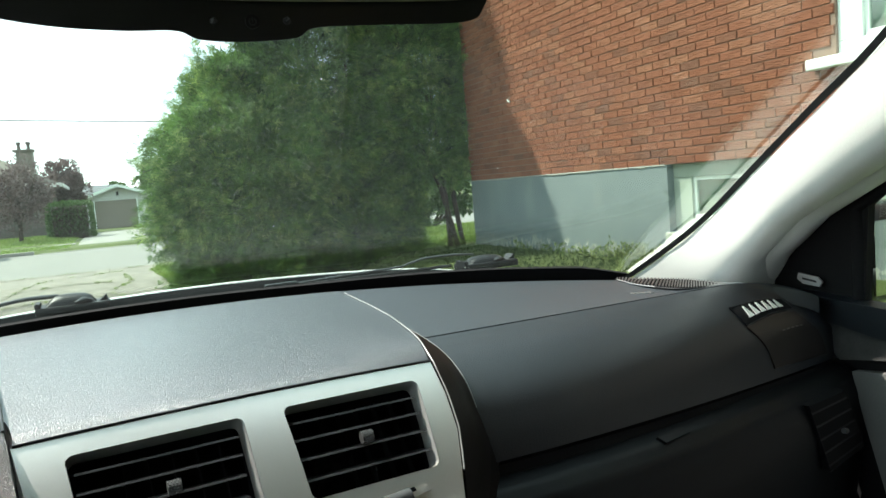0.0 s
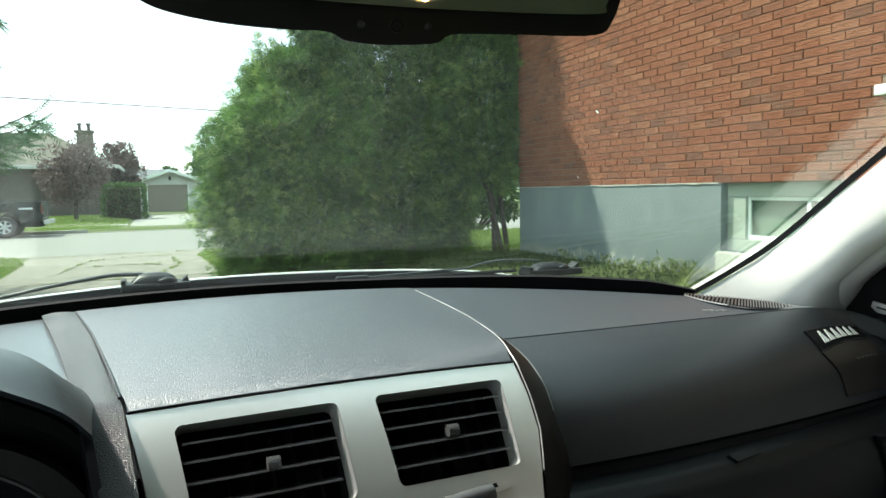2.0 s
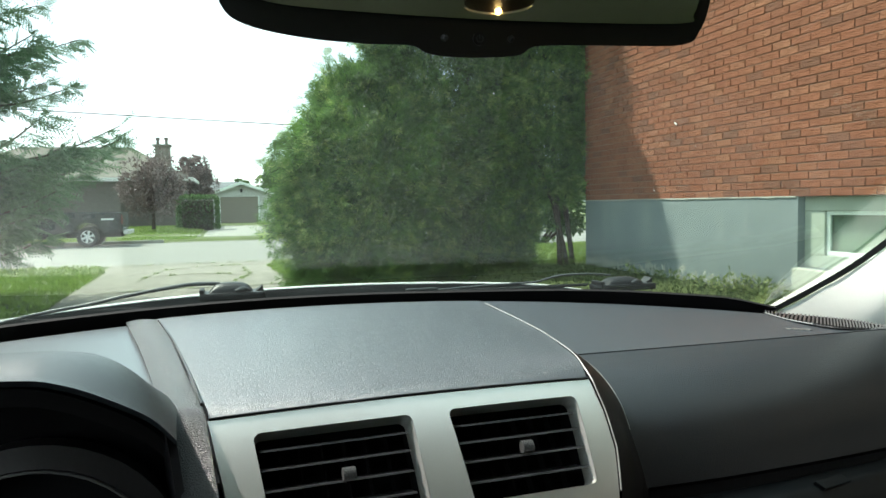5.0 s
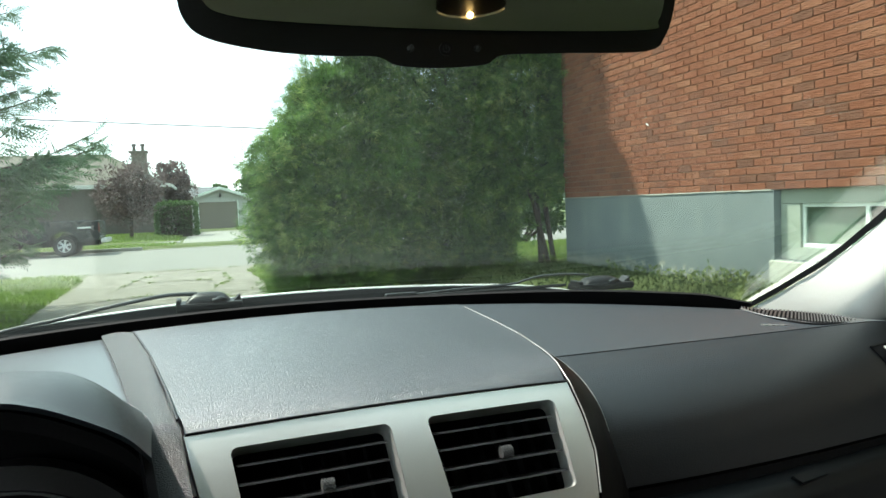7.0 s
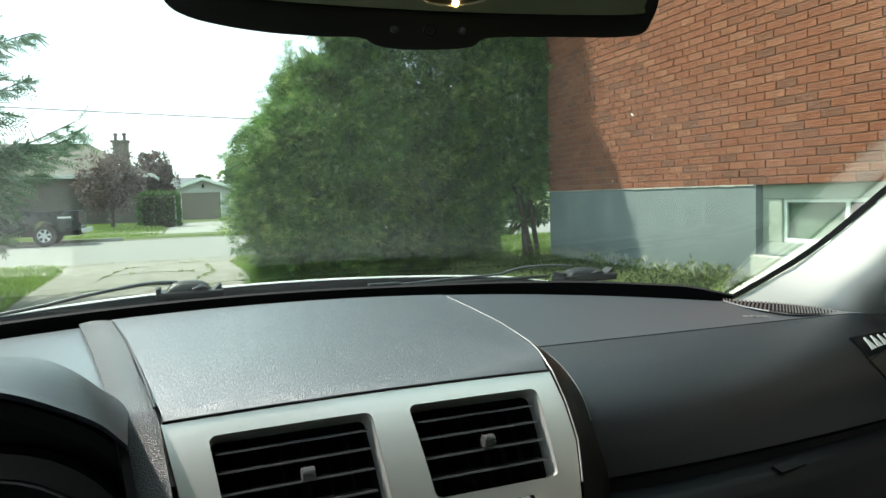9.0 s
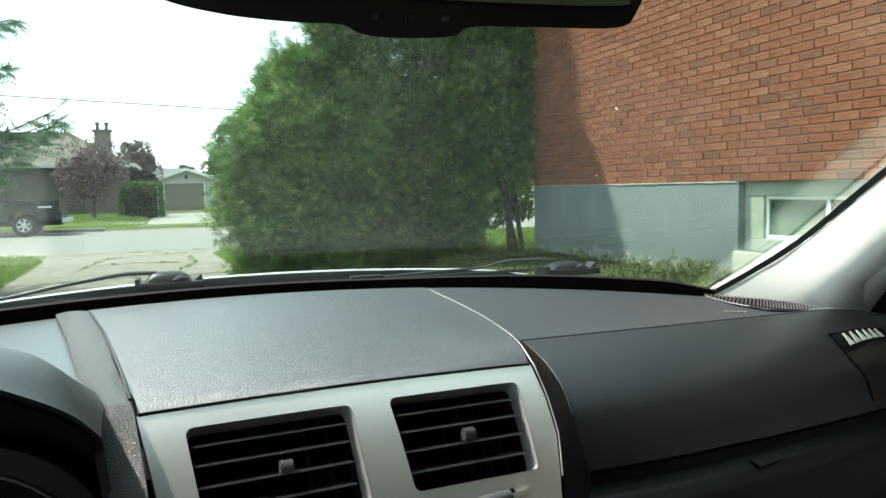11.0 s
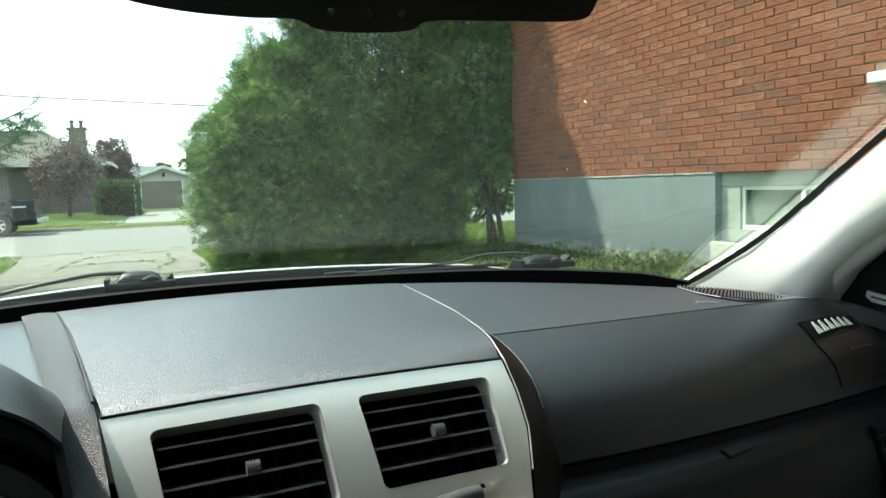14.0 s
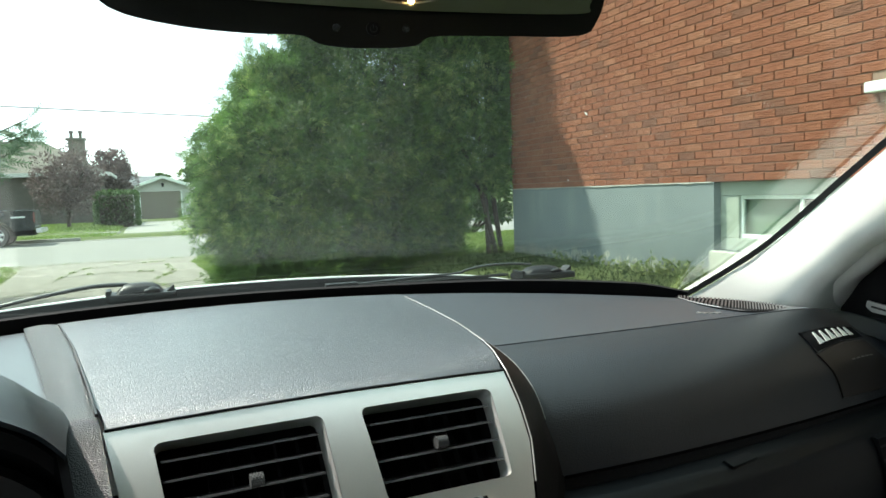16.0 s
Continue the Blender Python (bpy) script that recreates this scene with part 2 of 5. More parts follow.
CEDAR = surface("cedar_leaf", (0.006, 0.026, 0.006), (0.185, 0.345, 0.072), 4.5, 0.45, 0, 0, 11, 0.5, islands=0.7, through_light=0.42)
TIPS = surface("young_cedar_tips", (0.14, 0.25, 0.045), (0.40, 0.52, 0.14), 3.0, 0.42, 0, 0, 14, 0.5, islands=0.9, through_light=0.42)
BARK = surface("bark", (0.035, 0.028, 0.022), (0.095, 0.075, 0.058), 14, 0.95, 0, 0.9, 40, 0.2)
NEEDLE = surface("spruce_needle", (0.028, 0.080, 0.034), (0.105, 0.195, 0.085), 2, 0.55, 0, 0, 20, 0.35, islands=0.8, through_light=0.25)
PLUM = surface("plum_leaf", (0.085, 0.064, 0.062), (0.20, 0.145, 0.138), 2, 0.55, 0, 0, 20, 0.35, islands=0.6, through_light=0.3)
GREENL = surface("broad_leaf", (0.03, 0.075, 0.02), (0.10, 0.17, 0.05), 2, 0.55, 0, 0, 20, 0.35, islands=0.6, through_light=0.3)
LAWN = surface("lawn_soil", (0.050, 0.066, 0.022), (0.115, 0.145, 0.046), 1.6, 0.9, 0, 0.8, 60, 0.2)
BLADE = surface("grass_blade", (0.125, 0.21, 0.042), (0.27, 0.36, 0.095), 1.5, 0.6, 0, 0, 20, 0.3, islands=0.6, through_light=0.35)
# Darker copy of the grass: shade by the foundation is in its colour.
SHADEGRASS = surface("shade_toned_grass", (0.020, 0.040, 0.012), (0.065, 0.095, 0.030), 2.5, 0.6, 0, 0, 20, 0.3, islands=0.8, through_light=0.2)
WEED = surface("weed_leaf", (0.07, 0.12, 0.03), (0.36, 0.40, 0.17), 4, 0.55, 0, 0, 20, 0.3, islands=0.9, through_light=0.3)
ASPH = surface("worn_asphalt", (0.115, 0.105, 0.085), (0.33, 0.31, 0.26), 4.5, 0.95, 0, 0.9, 26, 0.2)
ROADM = surface("road_asphalt", (0.17, 0.168, 0.15), (0.235, 0.23, 0.205), 0.5, 0.95, 0, 0.5, 30, 0.2)
CONC = surface("concrete", (0.21, 0.208, 0.18), (0.29, 0.285, 0.25), 1.5, 0.9, 0, 0.5, 30, 0.2)
CRACK = surface("crack_fill", (0.10, 0.105, 0.06), (0.19, 0.20, 0.11), 6, 0.95)
ROOFT = surface("tan_shingle", (0.135, 0.125, 0.105), (0.205, 0.19, 0.16), 3, 0.95, 0, 0.6, 30, 0.1)
ROOFG = surface("grey_shingle", (0.13, 0.138, 0.145), (0.20, 0.208, 0.215), 3, 0.95, 0, 0.6, 30, 0.1)
SIDING = surface("pale_siding", (0.42, 0.42, 0.40), (0.52, 0.52, 0.49), 2, 0.8, 0, 0.3, 20)
DARKB = surface("dark_brick", (0.075, 0.068, 0.060), (0.14, 0.125, 0.11), 8, 0.9, 0, 0.6, 40, 0.2)
DOORM = surface("garage_door_paint", (0.17, 0.145, 0.115), (0.22, 0.19, 0.155), 4, 0.6, 0, 0.1, 30)
TRUCKP = surface("dark_truck_paint", (0.010, 0.012, 0.015), (0.020, 0.022, 0.026), 4, 0.25, 0.2, 0.02, 200, 0.6)
ALLOY = surface("alloy", (0.45, 0.45, 0.46), (0.6, 0.6, 0.6), 20, 0.35, 0.8)
REDL = surface("red_lens", (0.12, 0.045, 0.04), (0.18, 0.06, 0.05), 20, 0.2)
WIRE = surface("cable_sheath", (0.03, 0.03, 0.03), (0.05, 0.05, 0.05), 20, 0.7)


# ---- mesh helpers ----
def part(name, bm, material, parent=None, label="", smooth=False, bevel=0.0):
    if bevel:
        bmesh.ops.bevel(bm, geom=[e for e in bm.edges if len(e.link_faces) == 2 and e.calc_face_angle(0) > 0.5], offset=bevel, segments=2, affect="EDGES", profile=0.6)
    bmesh.ops.recalc_face_normals(bm, faces=bm.faces)
    me = bpy.data.meshes.new(name)
    bm.to_mesh(me)
    bm.free()
    me.materials.append(material)
    if smooth:
        me.shade_smooth()
        me.set_sharp_from_angle(angle=radians(smooth if smooth > 1 else 35))
    ob = new(name, me)
    if parent is not None:
        ob.parent = parent
        ob.matrix_parent_inverse = parent_world(parent).inverted()
    if label:
        ob["label"] = label
    return ob


def parent_world(ob):
    if ob.parent is None:
        return ob.matrix_basis.copy()
    return parent_world(ob.parent) @ ob.matrix_parent_inverse @ ob.matrix_basis


def thing(name, label, category, group="", kind="", at=(0, 0, 0)):
    ob = new(name)
    ob.location = at
    ob.empty_display_size = 0.1
    return tagged(ob, label, category, group, kind)


def holder(name, parent, label=""):
    """A part that is made of sub-parts alone."""
    ob = new(name)
    ob.empty_display_size = 0.05
    ob.parent = parent
    ob.matrix_parent_inverse = parent_world(parent).inverted()
    if label:
        ob["label"] = label
    return ob


def box(bm, x0, x1, y0, y1, z0, z1, m=None):
    vs = bmesh.ops.create_cube(bm, size=1)["verts"]
    for v in vs:
        v.co = Vector(((x0 + x1) / 2 + v.co.x * (x1 - x0), (y0 + y1) / 2 + v.co.y * (y1 - y0), (z0 + z1) / 2 + v.co.z * (z1 - z0)))
        if m is not None:
            v.co = m @ v.co
    return bm


def boxed(*a, m=None):
    return box(bmesh.new(), *a, m=m)


def tube(bm, pts, radii, seg=8, caps=True):
    pts = [Vector([float(c) for c in p]) for p in pts]
    rings = []
    for i, p in enumerate(pts):
        d = (pts[min(i + 1, len(pts) - 1)] - pts[max(i - 1, 0)]).normalized()
        a = d.cross(Vector((0, 0, 1)) if abs(d.z) < 0.9 else Vector((1, 0, 0))).normalized()
        b = d.cross(a)
        r = radii[i] if isinstance(radii, (list, tuple)) else radii
        rings.append([bm.verts.new(p + float(r) * (math.cos(2 * math.pi * k / seg) * a + math.sin(2 * math.pi * k / seg) * b)) for k in range(seg)])
    for r0, r1 in zip(rings, rings[1:]):
        for k in range(seg):
            bm.faces.new((r0[k], r0[(k + 1) % seg], r1[(k + 1) % seg], r1[k]))
    if caps:
        bm.faces.new(rings[0][::-1])
        bm.faces.new(rings[-1])
    return bm


def slab(fn, nu, nv, down):
    """A closed sheet: the grid fn(u, v), u and v from 0 to 1, with its thickness along the vector down."""
    bm = bmesh.new()
    down = Vector(down)
    top = [[bm.verts.new(Vector(fn(i / nu, j / nv))) for j in range(nv + 1)] for i in range(nu + 1)]
    low = [[bm.verts.new(v.co + down) for v in row] for row in top]
    for i in range(nu):
        for j in range(nv):
            bm.faces.new((top[i][j], top[i + 1][j], top[i + 1][j + 1], top[i][j + 1]))
            bm.faces.new((low[i][j], low[i][j + 1], low[i + 1][j + 1], low[i + 1][j]))
    rim = [(i, 0) for i in range(nu)] + [(nu, j) for j in range(nv)] + [(i, nv) for i in range(nu, 0, -1)] + [(0, j) for j in range(nv, 0, -1)]
    for (a, b), (c, d) in zip(rim, rim[1:] + rim[:1]):
        bm.faces.new((top[a][b], low[a][b], low[c][d], top[c][d]))
    return bm


def prism(poly, down):
    """A flat outline of 3D points, thickened along the vector down."""
    bm = bmesh.new()
    down = Vector(down)
    a = [bm.verts.new(Vector(p)) for p in poly]
    b = [bm.verts.new(Vector(p) + down) for p in poly]
    bm.faces.new(a)
    bm.faces.new(b[::-1])
    for i in range(len(a)):
        j = (i + 1) % len(a)
        bm.faces.new((a[i], b[i], b[j], a[j]))
    return bm


def lerp(a, b, t):
    return a + (b - a) * t


def curve_at(xs, ys, x):
    return float(np.interp(x, xs, ys))


def step(t):
    t = min(max(t, 0.0), 1.0)
    return t * t * (3 - 2 * t)


def leaves_mesh(name, pts, nrm, size, shape, material, parent=None, seed=1, droop=0.0, label="", extra=None):
    """Many small sprays joined: shape is a list of quads in a unit spray (x across, y along), set at pts, pointing along nrm."""
    rng = np.random.default_rng(seed)
    pts, nrm = np.asarray(pts, float), np.asarray(nrm, float)
    k = len(pts)
    nrm = nrm + rng.normal(0, 0.35, nrm.shape)
    nrm[:, 2] -= droop
    nrm /= np.linalg.norm(nrm, axis=1)[:, None] + 1e-9
    side = np.cross(nrm, rng.normal(0, 1, nrm.shape))
    side /= np.linalg.norm(side, axis=1)[:, None] + 1e-9
    up = np.cross(side, nrm)
    quads = np.asarray(shape, float)
    s = (size * rng.uniform(0.6, 1.35, k))[:, None, None, None]
    q = quads[None]
    v = pts[:, None, None] + s * (q[..., 0:1] * side[:, None, None] + q[..., 1:2] * nrm[:, None, None] + q[..., 2:3] * up[:, None, None])
    v = v.reshape(-1, 3)
    f = np.arange(len(v)).reshape(-1, quads.shape[1])
    vs, fs = v.tolist(), f.tolist()
    me = bpy.data.meshes.new(name)
    me.from_pydata(vs, [], fs)
    me.materials.append(material)
    me.update()
    ob = new(name, me)
    if parent is not None:
        ob.parent = parent
        ob.matrix_parent_inverse = parent_world(parent).inverted()
    if label:
        ob["label"] = label
    return ob


def blade(x, y, ang, length, width, lift=0.0):
    """One pointed quad of a spray from (x, y) at an angle."""
    d, w = np.array((math.sin(ang), math.cos(ang))), np.array((math.cos(ang), -math.sin(ang))) * width / 2
    o = np.array((x, y))
    a, b, c, e = o, o + d * length * 0.45 + w, o + d * length, o + d * length * 0.45 - w
    return [(*a, 0), (*b, lift * 0.4), (*c, lift), (*e, lift * 0.4)]


SPRAY = [blade(0, 0, 0, 1.05, 0.058, 0.22)] + [blade(0.02 * sgn, y, sgn * ang, ln, 0.055, lift) for y, ang, ln, sgn, lift in ((0.05, 0.70, 0.62, 1, -0.24), (0.12, 0.55, 0.60, -1, 0.28), (0.28, 0.60, 0.58, 1, 0.20), (0.36, 0.42, 0.52, -1, -0.22), (0.50, 0.55, 0.44, 1, -0.05), (0.58, 0.50, 0.38, -1, 0.15))]
TWIG = [blade(0, y, sgn * 0.72, 0.23, 0.060, 0.14 * sgn) for y in np.linspace(0, 0.92, 7) for sgn in (1, -1)] + [blade(0, 0, 0, 1.08, 0.06)]
LEAF = [blade(0, 0, 0, 1, 0.55, 0.15)]


# ---- ground, street and drive ----
WALL_X, CORNER_Y, BASE_Z, BRICK_Z = 4.30, 8.62, 0.57, 1.372


def ground_z(x, y):
    house = step((x - 1.5) / 1.7) * step((17.0 - y) / 5.0) * 0.57
    if 18.7 < y < 31.0:
        return -0.06
    if y >= 31.0:
        return 0.10 + 0.22 * step((y - 31) / 14) * step((-0.5 - x) / 3)
    left = 0.05 * step((-2.4 - x) / 0.6)
    return -0.03 + house + left


def ground_sheet():
    xs = [-900, -300, -120, -60, -35, *np.linspace(-25, 25, 101), 35, 60, 120, 300, 900]
    ys = [-300, -100, -40, *np.linspace(-20, 18.6, 90), 18.8, 22, 26, 30.9, 31.1, *np.linspace(32, 70, 40), 90, 130, 220, 400, 900, 2500]
    bm = bmesh.new()
    vs = [[bm.verts.new((x, y, ground_z(x, y))) for y in ys] for x in xs]
    for i in range(len(xs) - 1):
        for j in range(len(ys) - 1):
            bm.faces.new((vs[i][j], vs[i + 1][j], vs[i + 1][j + 1], vs[i][j + 1]))
    return bm


tagged(part("ground", ground_sheet(), LAWN, smooth=60), "sunlit green lawn rising towards the brick house", "lawn", kind="structure")
tagged(part("road", boxed(-300, 300, 18.9, 30.75, -0.3, 0.0), ROADM), "pale worn asphalt street with hairline cracks", "road", kind="structure")


def drive_edge(u, v):
    y = lerp(-7, 19.0, v)
    left = curve_at([-7, 10, 12, 17, 18.2, 19], [-2.5, -2.5, -2.62, -2.75, -3.1, -3.9], y)
    right = curve_at([-7, 9, 14.5, 17.2, 18.2, 19], [1.45, 1.15, 0.85, 0.72, 0.9, 1.5], y)
    return (lerp(left, right, u), y, 0.012 + 0.01 * math.sin(2 * y) * 0.3)


tagged(part("driveway", slab(drive_edge, 10, 60, (0, 0, -0.2)), ASPH, smooth=40), "cracked pale asphalt driveway meeting the street", "driveway", kind="structure")


def far_drive(u, v):
    y = lerp(30.7, 61.2, v)
    flare = 1.3 * step((33 - y) / 2.3)
    return (lerp(-1.35 - flare, 2.6 + flare, u), y, lerp(0.015, 0.16, step(v * 6)) - 0.10 * step((v - 0.3) * 1.4))


tagged(part("driveway", slab(far_drive, 6, 40, (0, 0, -0.3)), CONC, smooth=40), "pale concrete drive leading to a garage", "driveway", kind="structure")
tagged(part("pavement", boxed(-200, -1.5, 34.1, 35.4, -0.2, 0.135), CONC), "pale concrete pavement across the street", "pavement", kind="structure")
for a, b in ((-200, -2.75), (4.0, 200)):
    tagged(part("kerb", boxed(a, b, 30.75, 30.95, -0.2, 0.13), CONC, bevel=0.02), "grey concrete kerb along the far side", "kerb", kind="structure")


def crack(points, width):
    bm = bmesh.new()
    rng = random.Random(len(points))
    row = []
    for i in range(41):
        t = i / 40 * (len(points) - 1)
        k = min(int(t), len(points) - 2)
        x, y = (lerp(points[k][n], points[k + 1][n], t - k) for n in (0, 1))
        w = width * rng.uniform(0.4, 1.3)
        x, y = x + rng.uniform(-0.03, 0.03), y + rng.uniform(-0.06, 0.06)
        row.append((bm.verts.new((x - w, y - w * 2, 0.0225)), bm.verts.new((x + w, y + w * 2, 0.0225))))
    for (a, b), (c, d) in zip(row, row[1:]):
        bm.faces.new((a, b, d, c))
    return bm


CRACKS = ([(0.3, 11.5), (-0.2, 13.4), (0.2, 15.2), (0.1, 17.0)], [(-2.3, 12.6), (-1.2, 13.1), (0.1, 12.9), (1.0, 13.3)], [(-1.9, 14.2), (-1.6, 16.8), (-0.9, 17.6), (0.5, 17.8)], [(-1.75, 15.4), (-0.9, 15.8), (-0.1, 15.4)], [(-3.6, 18.75), (-1, 18.7), (1.4, 18.75)])
for pts in CRACKS:
    tagged(part("crack", crack(pts, 0.022), CRACK), "grassy crack in the driveway asphalt", "crack", group="driveway cracks", kind="structure")


def grass_field(name, area, count, size, material, label, seed, clear=None):
    rng = np.random.default_rng(seed)
    x0, x1, y0, y1 = area
    pts = []
    for _ in range(count):
        x, y = rng.uniform(x0, x1), rng.uniform(y0, y1)
        if clear is None or clear(x, y):
            pts.append((x, y, ground_z(x, y) + 0.0))
    nrm = np.tile((0.0, 0.0, 1.6), (len(pts), 1))
    ob = leaves_mesh(name, pts, nrm, size, [blade(0, 0, a, 1, 0.10, 0.1) for a in (-0.3, 0.05, 0.35)], material, seed=seed)
    tagged(ob, label, "grass", kind="stuff")


def crack_tufts(seed):
    """Low tufts of grass that grow out of the driveway's cracks."""
    rng = np.random.default_rng(seed)
    pts = []
    for run in CRACKS:
        for (xa, ya), (xb, yb) in zip(run, run[1:]):
            for _ in range(15):
                t = rng.random()
                if noise.noise((lerp(xa, xb, t) * 1.7, lerp(ya, yb, t) * 1.7, 0.3)) > -0.05:
                    pts += [(lerp(xa, xb, t) + rng.normal(0, 0.03), lerp(ya, yb, t) + rng.normal(0, 0.05), 0.016) for _ in range(4)]
    ob = leaves_mesh("grass", pts, np.tile((0.0, 0.0, 1.2), (len(pts), 1)), 0.036, [blade(0, 0, a, 1, 0.14, 0.1) for a in (-0.6, 0.05, 0.6)], BLADE, seed=seed)
    tagged(ob, "low grass tufts growing from driveway cracks", "grass", kind="stuff")


crack_tufts(9)
grass_field("grass", (-9, -2.55, 9.5, 18.6), 16000, 0.085, BLADE, "short sunlit grass beside the driveway", 3, lambda x, y: x < curve_at([9, 12, 17, 18.2, 18.7], [-2.5, -2.62, -2.75, -3.1, -3.7], y) - 0.02)
grass_field("grass", (0.6, 2.2, 9.5, 18.6), 6000, 0.11, BLADE, "rough grass verge under the cedars", 4, lambda x, y: x > curve_at([9, 14.5, 17.2, 18.2], [1.15, 0.85, 0.72, 0.9], y) - 0.08)
grass_field("grass", (2.6, 7.5, 8.7, 13.5), 9000, 0.09, BLADE, "bright lawn beyond the house corner", 5)
grass_field("grass", (1.8, 4.28, 2.6, 8.6), 8000, 0.038, SHADEGRASS, "thin grass growing up to the foundation, shade put in its colour", 6)
grass_field("grass", (-14, -1.6, 31.1, 34.0), 5000, 0.08, BLADE, "mown verge across the street", 7)
grass_field("grass", (-14, -1.6, 35.5, 45), 12000, 0.09, BLADE, "mown front lawn across the street", 8)


# ---- brick house ----
house = thing("brick_house", "red brick bungalow with a grey painted foundation", "house", at=(WALL_X, 2, 0))
BW0, BW1, BWZ0, BWZ1 = 2.85, 4.915, 0.80, BRICK_Z      # basement window opening
UW0, UW1, UWZ0, UWZ1 = 1.6, 3.29, 1.985, 3.2           # upper window opening


def pierced(x0, x1, z0, z1, y0, y1, holes):
    """A wall across x0..x1 with window openings, as butted blocks."""
    bm = bmesh.new()
    ys = sorted({y0, y1, *[h[0] for h in holes], *[h[1] for h in holes]})
    for a, b in zip(ys, ys[1:]):
        zs = [z0]
        for h in holes:
            if h[0] <= a and b <= h[1]:
                zs += [h[2], h[3]]
        zs.append(z1)
        for c, d in zip(zs[::2], zs[1::2]):
            if d > c + 1e-4:
                box(bm, x0, x1, a, b, c, d)
    return bm


part("wall", pierced(WALL_X + 0.0085, WALL_X + 0.30, BRICK_Z, 5.4, -6, CORNER_Y - 0.012, [(UW0, UW1, UWZ0, UWZ1)]), MORTAR, house, "mortar bed behind the bricks")
part("foundation", pierced(WALL_X + 0.006, WALL_X + 0.32, -0.2, BRICK_Z, -6, CORNER_Y, [(BW0, BW1, BWZ0, BRICK_Z - 0.0005)]), STUCCO, house, "grey painted concrete foundation")
part("front_wall", boxed(WALL_X + 0.30, 16, CORNER_Y - 0.30, CORNER_Y - 0.002, -0.2, 5.4), BRICKS, house)
part("roof", prism([(3.8, -6.5, 5.35), (3.8, 9.2, 5.35), (10, 9.2, 7.6), (10, -6.5, 7.6)], (0, 0, 0.15)), ROOFG, house)
part("sill", boxed(WALL_X - 0.035, WALL_X + 0.10, BW0 - 0.05, BW1 + 0.02, 0.56, BWZ0 - 0.004), STONE, house, "pale concrete sill block", bevel=0.012)


def house_window(name, y0, y1, z0, z1, frame_w, depth, mull, parent, pane_label, paint):
    w = holder(name, parent, "pale painted window")
    x = WALL_X + depth
    bm = bmesh.new()
    for a, b, c, d in ((y0, y1, z1 - frame_w * 0.55, z1), (y0, y1, z0, z0 + frame_w * 0.5), (y0, y0 + frame_w, z0 + frame_w * 0.5, z1 - frame_w * 0.55), (y1 - frame_w, y1, z0 + frame_w * 0.5, z1 - frame_w * 0.55)):
        box(bm, x, x + 0.06, a + 0.001, b - 0.001, c + 0.001, d - 0.001)
    part("frame", bm, paint, w, bevel=0.004)
    iy0, iy1, iz0, iz1 = y0 + frame_w, y1 - frame_w, z0 + frame_w * 0.5, z1 - frame_w * 0.55
    bm = bmesh.new()
    for a, b, c, d in ((iy0, iy1, iz1 - 0.03, iz1), (iy0, iy1, iz0, iz0 + 0.035), (iy0, iy0 + 0.028, iz0 + 0.035, iz1 - 0.03), (iy1 - 0.028, iy1, iz0 + 0.035, iz1 - 0.03), *[(m - 0.016, m + 0.016, iz0 + 0.035, iz1 - 0.03) for m in mull]):
        box(bm, x + 0.022, x + 0.055, a, b, c, d)
    part("sash", bm, WHITEP, w, bevel=0.003)
    cuts = [iy0 + 0.028, *mull, iy1 - 0.028]
    for a, b in zip(cuts, cuts[1:]):
        part("pane", boxed(x + 0.036, x + 0.041, a, b, iz0 + 0.03, iz1 - 0.03), PANE, w)
    part("curtain", boxed(x + 0.075, x + 0.09, iy0, iy1, iz0, iz1), CURTAIN, w, pane_label)
    return w


house_window("basement_window", BW0, BW1, BWZ0, BRICK_Z, 0.21, 0.075, [4.10, 3.6], house, "pale curtain behind basement glass", FRAMEG)
house_window("upper_window", UW0, UW1, UWZ0, UWZ1, 0.17, 0.03, [2.45], house, "pale blind behind upper glass", WHITEP)
part("upper_sill", boxed(WALL_X - 0.075, WALL_X + 0.05, UW0 - 0.1, UW1 + 0.17, UWZ0 - 0.075, UWZ0 - 0.004), WHITEP, house, "white painted window sill", bevel=0.012)


def mortar_smear(y0, y1, seed):
    """Ragged pale mortar squeezed out under the lowest course."""
    rng = random.Random(seed)
    bm = bmesh.new()
    row, y, low = [], y0, 0.005
    while y < y1:
        low = min(0.016, max(0.001, low + rng.uniform(-0.005, 0.005)))
        x = WALL_X - 0.001 - rng.uniform(0, 0.004)
        row.append([bm.verts.new(p) for p in ((x, y, BRICK_Z + 0.0065), (x - 0.002, y, BRICK_Z - low * 0.5), (WALL_X + 0.004, y, BRICK_Z - low), (WALL_X + 0.012, y, BRICK_Z - low), (WALL_X + 0.012, y, BRICK_Z + 0.0065))])
        y += rng.uniform(0.012, 0.04)
    for a, b in zip(row, row[1:]):
        for k in range(5):
            bm.faces.new((a[k], b[k], b[(k + 1) % 5], a[(k + 1) % 5]))
    bm.faces.new(row[0])
    bm.faces.new(row[-1][::-1])
    return bm


part("mortar_smear", mortar_smear(4.93, 8.6, 5), SMEAR, house, "ragged pale mortar line")


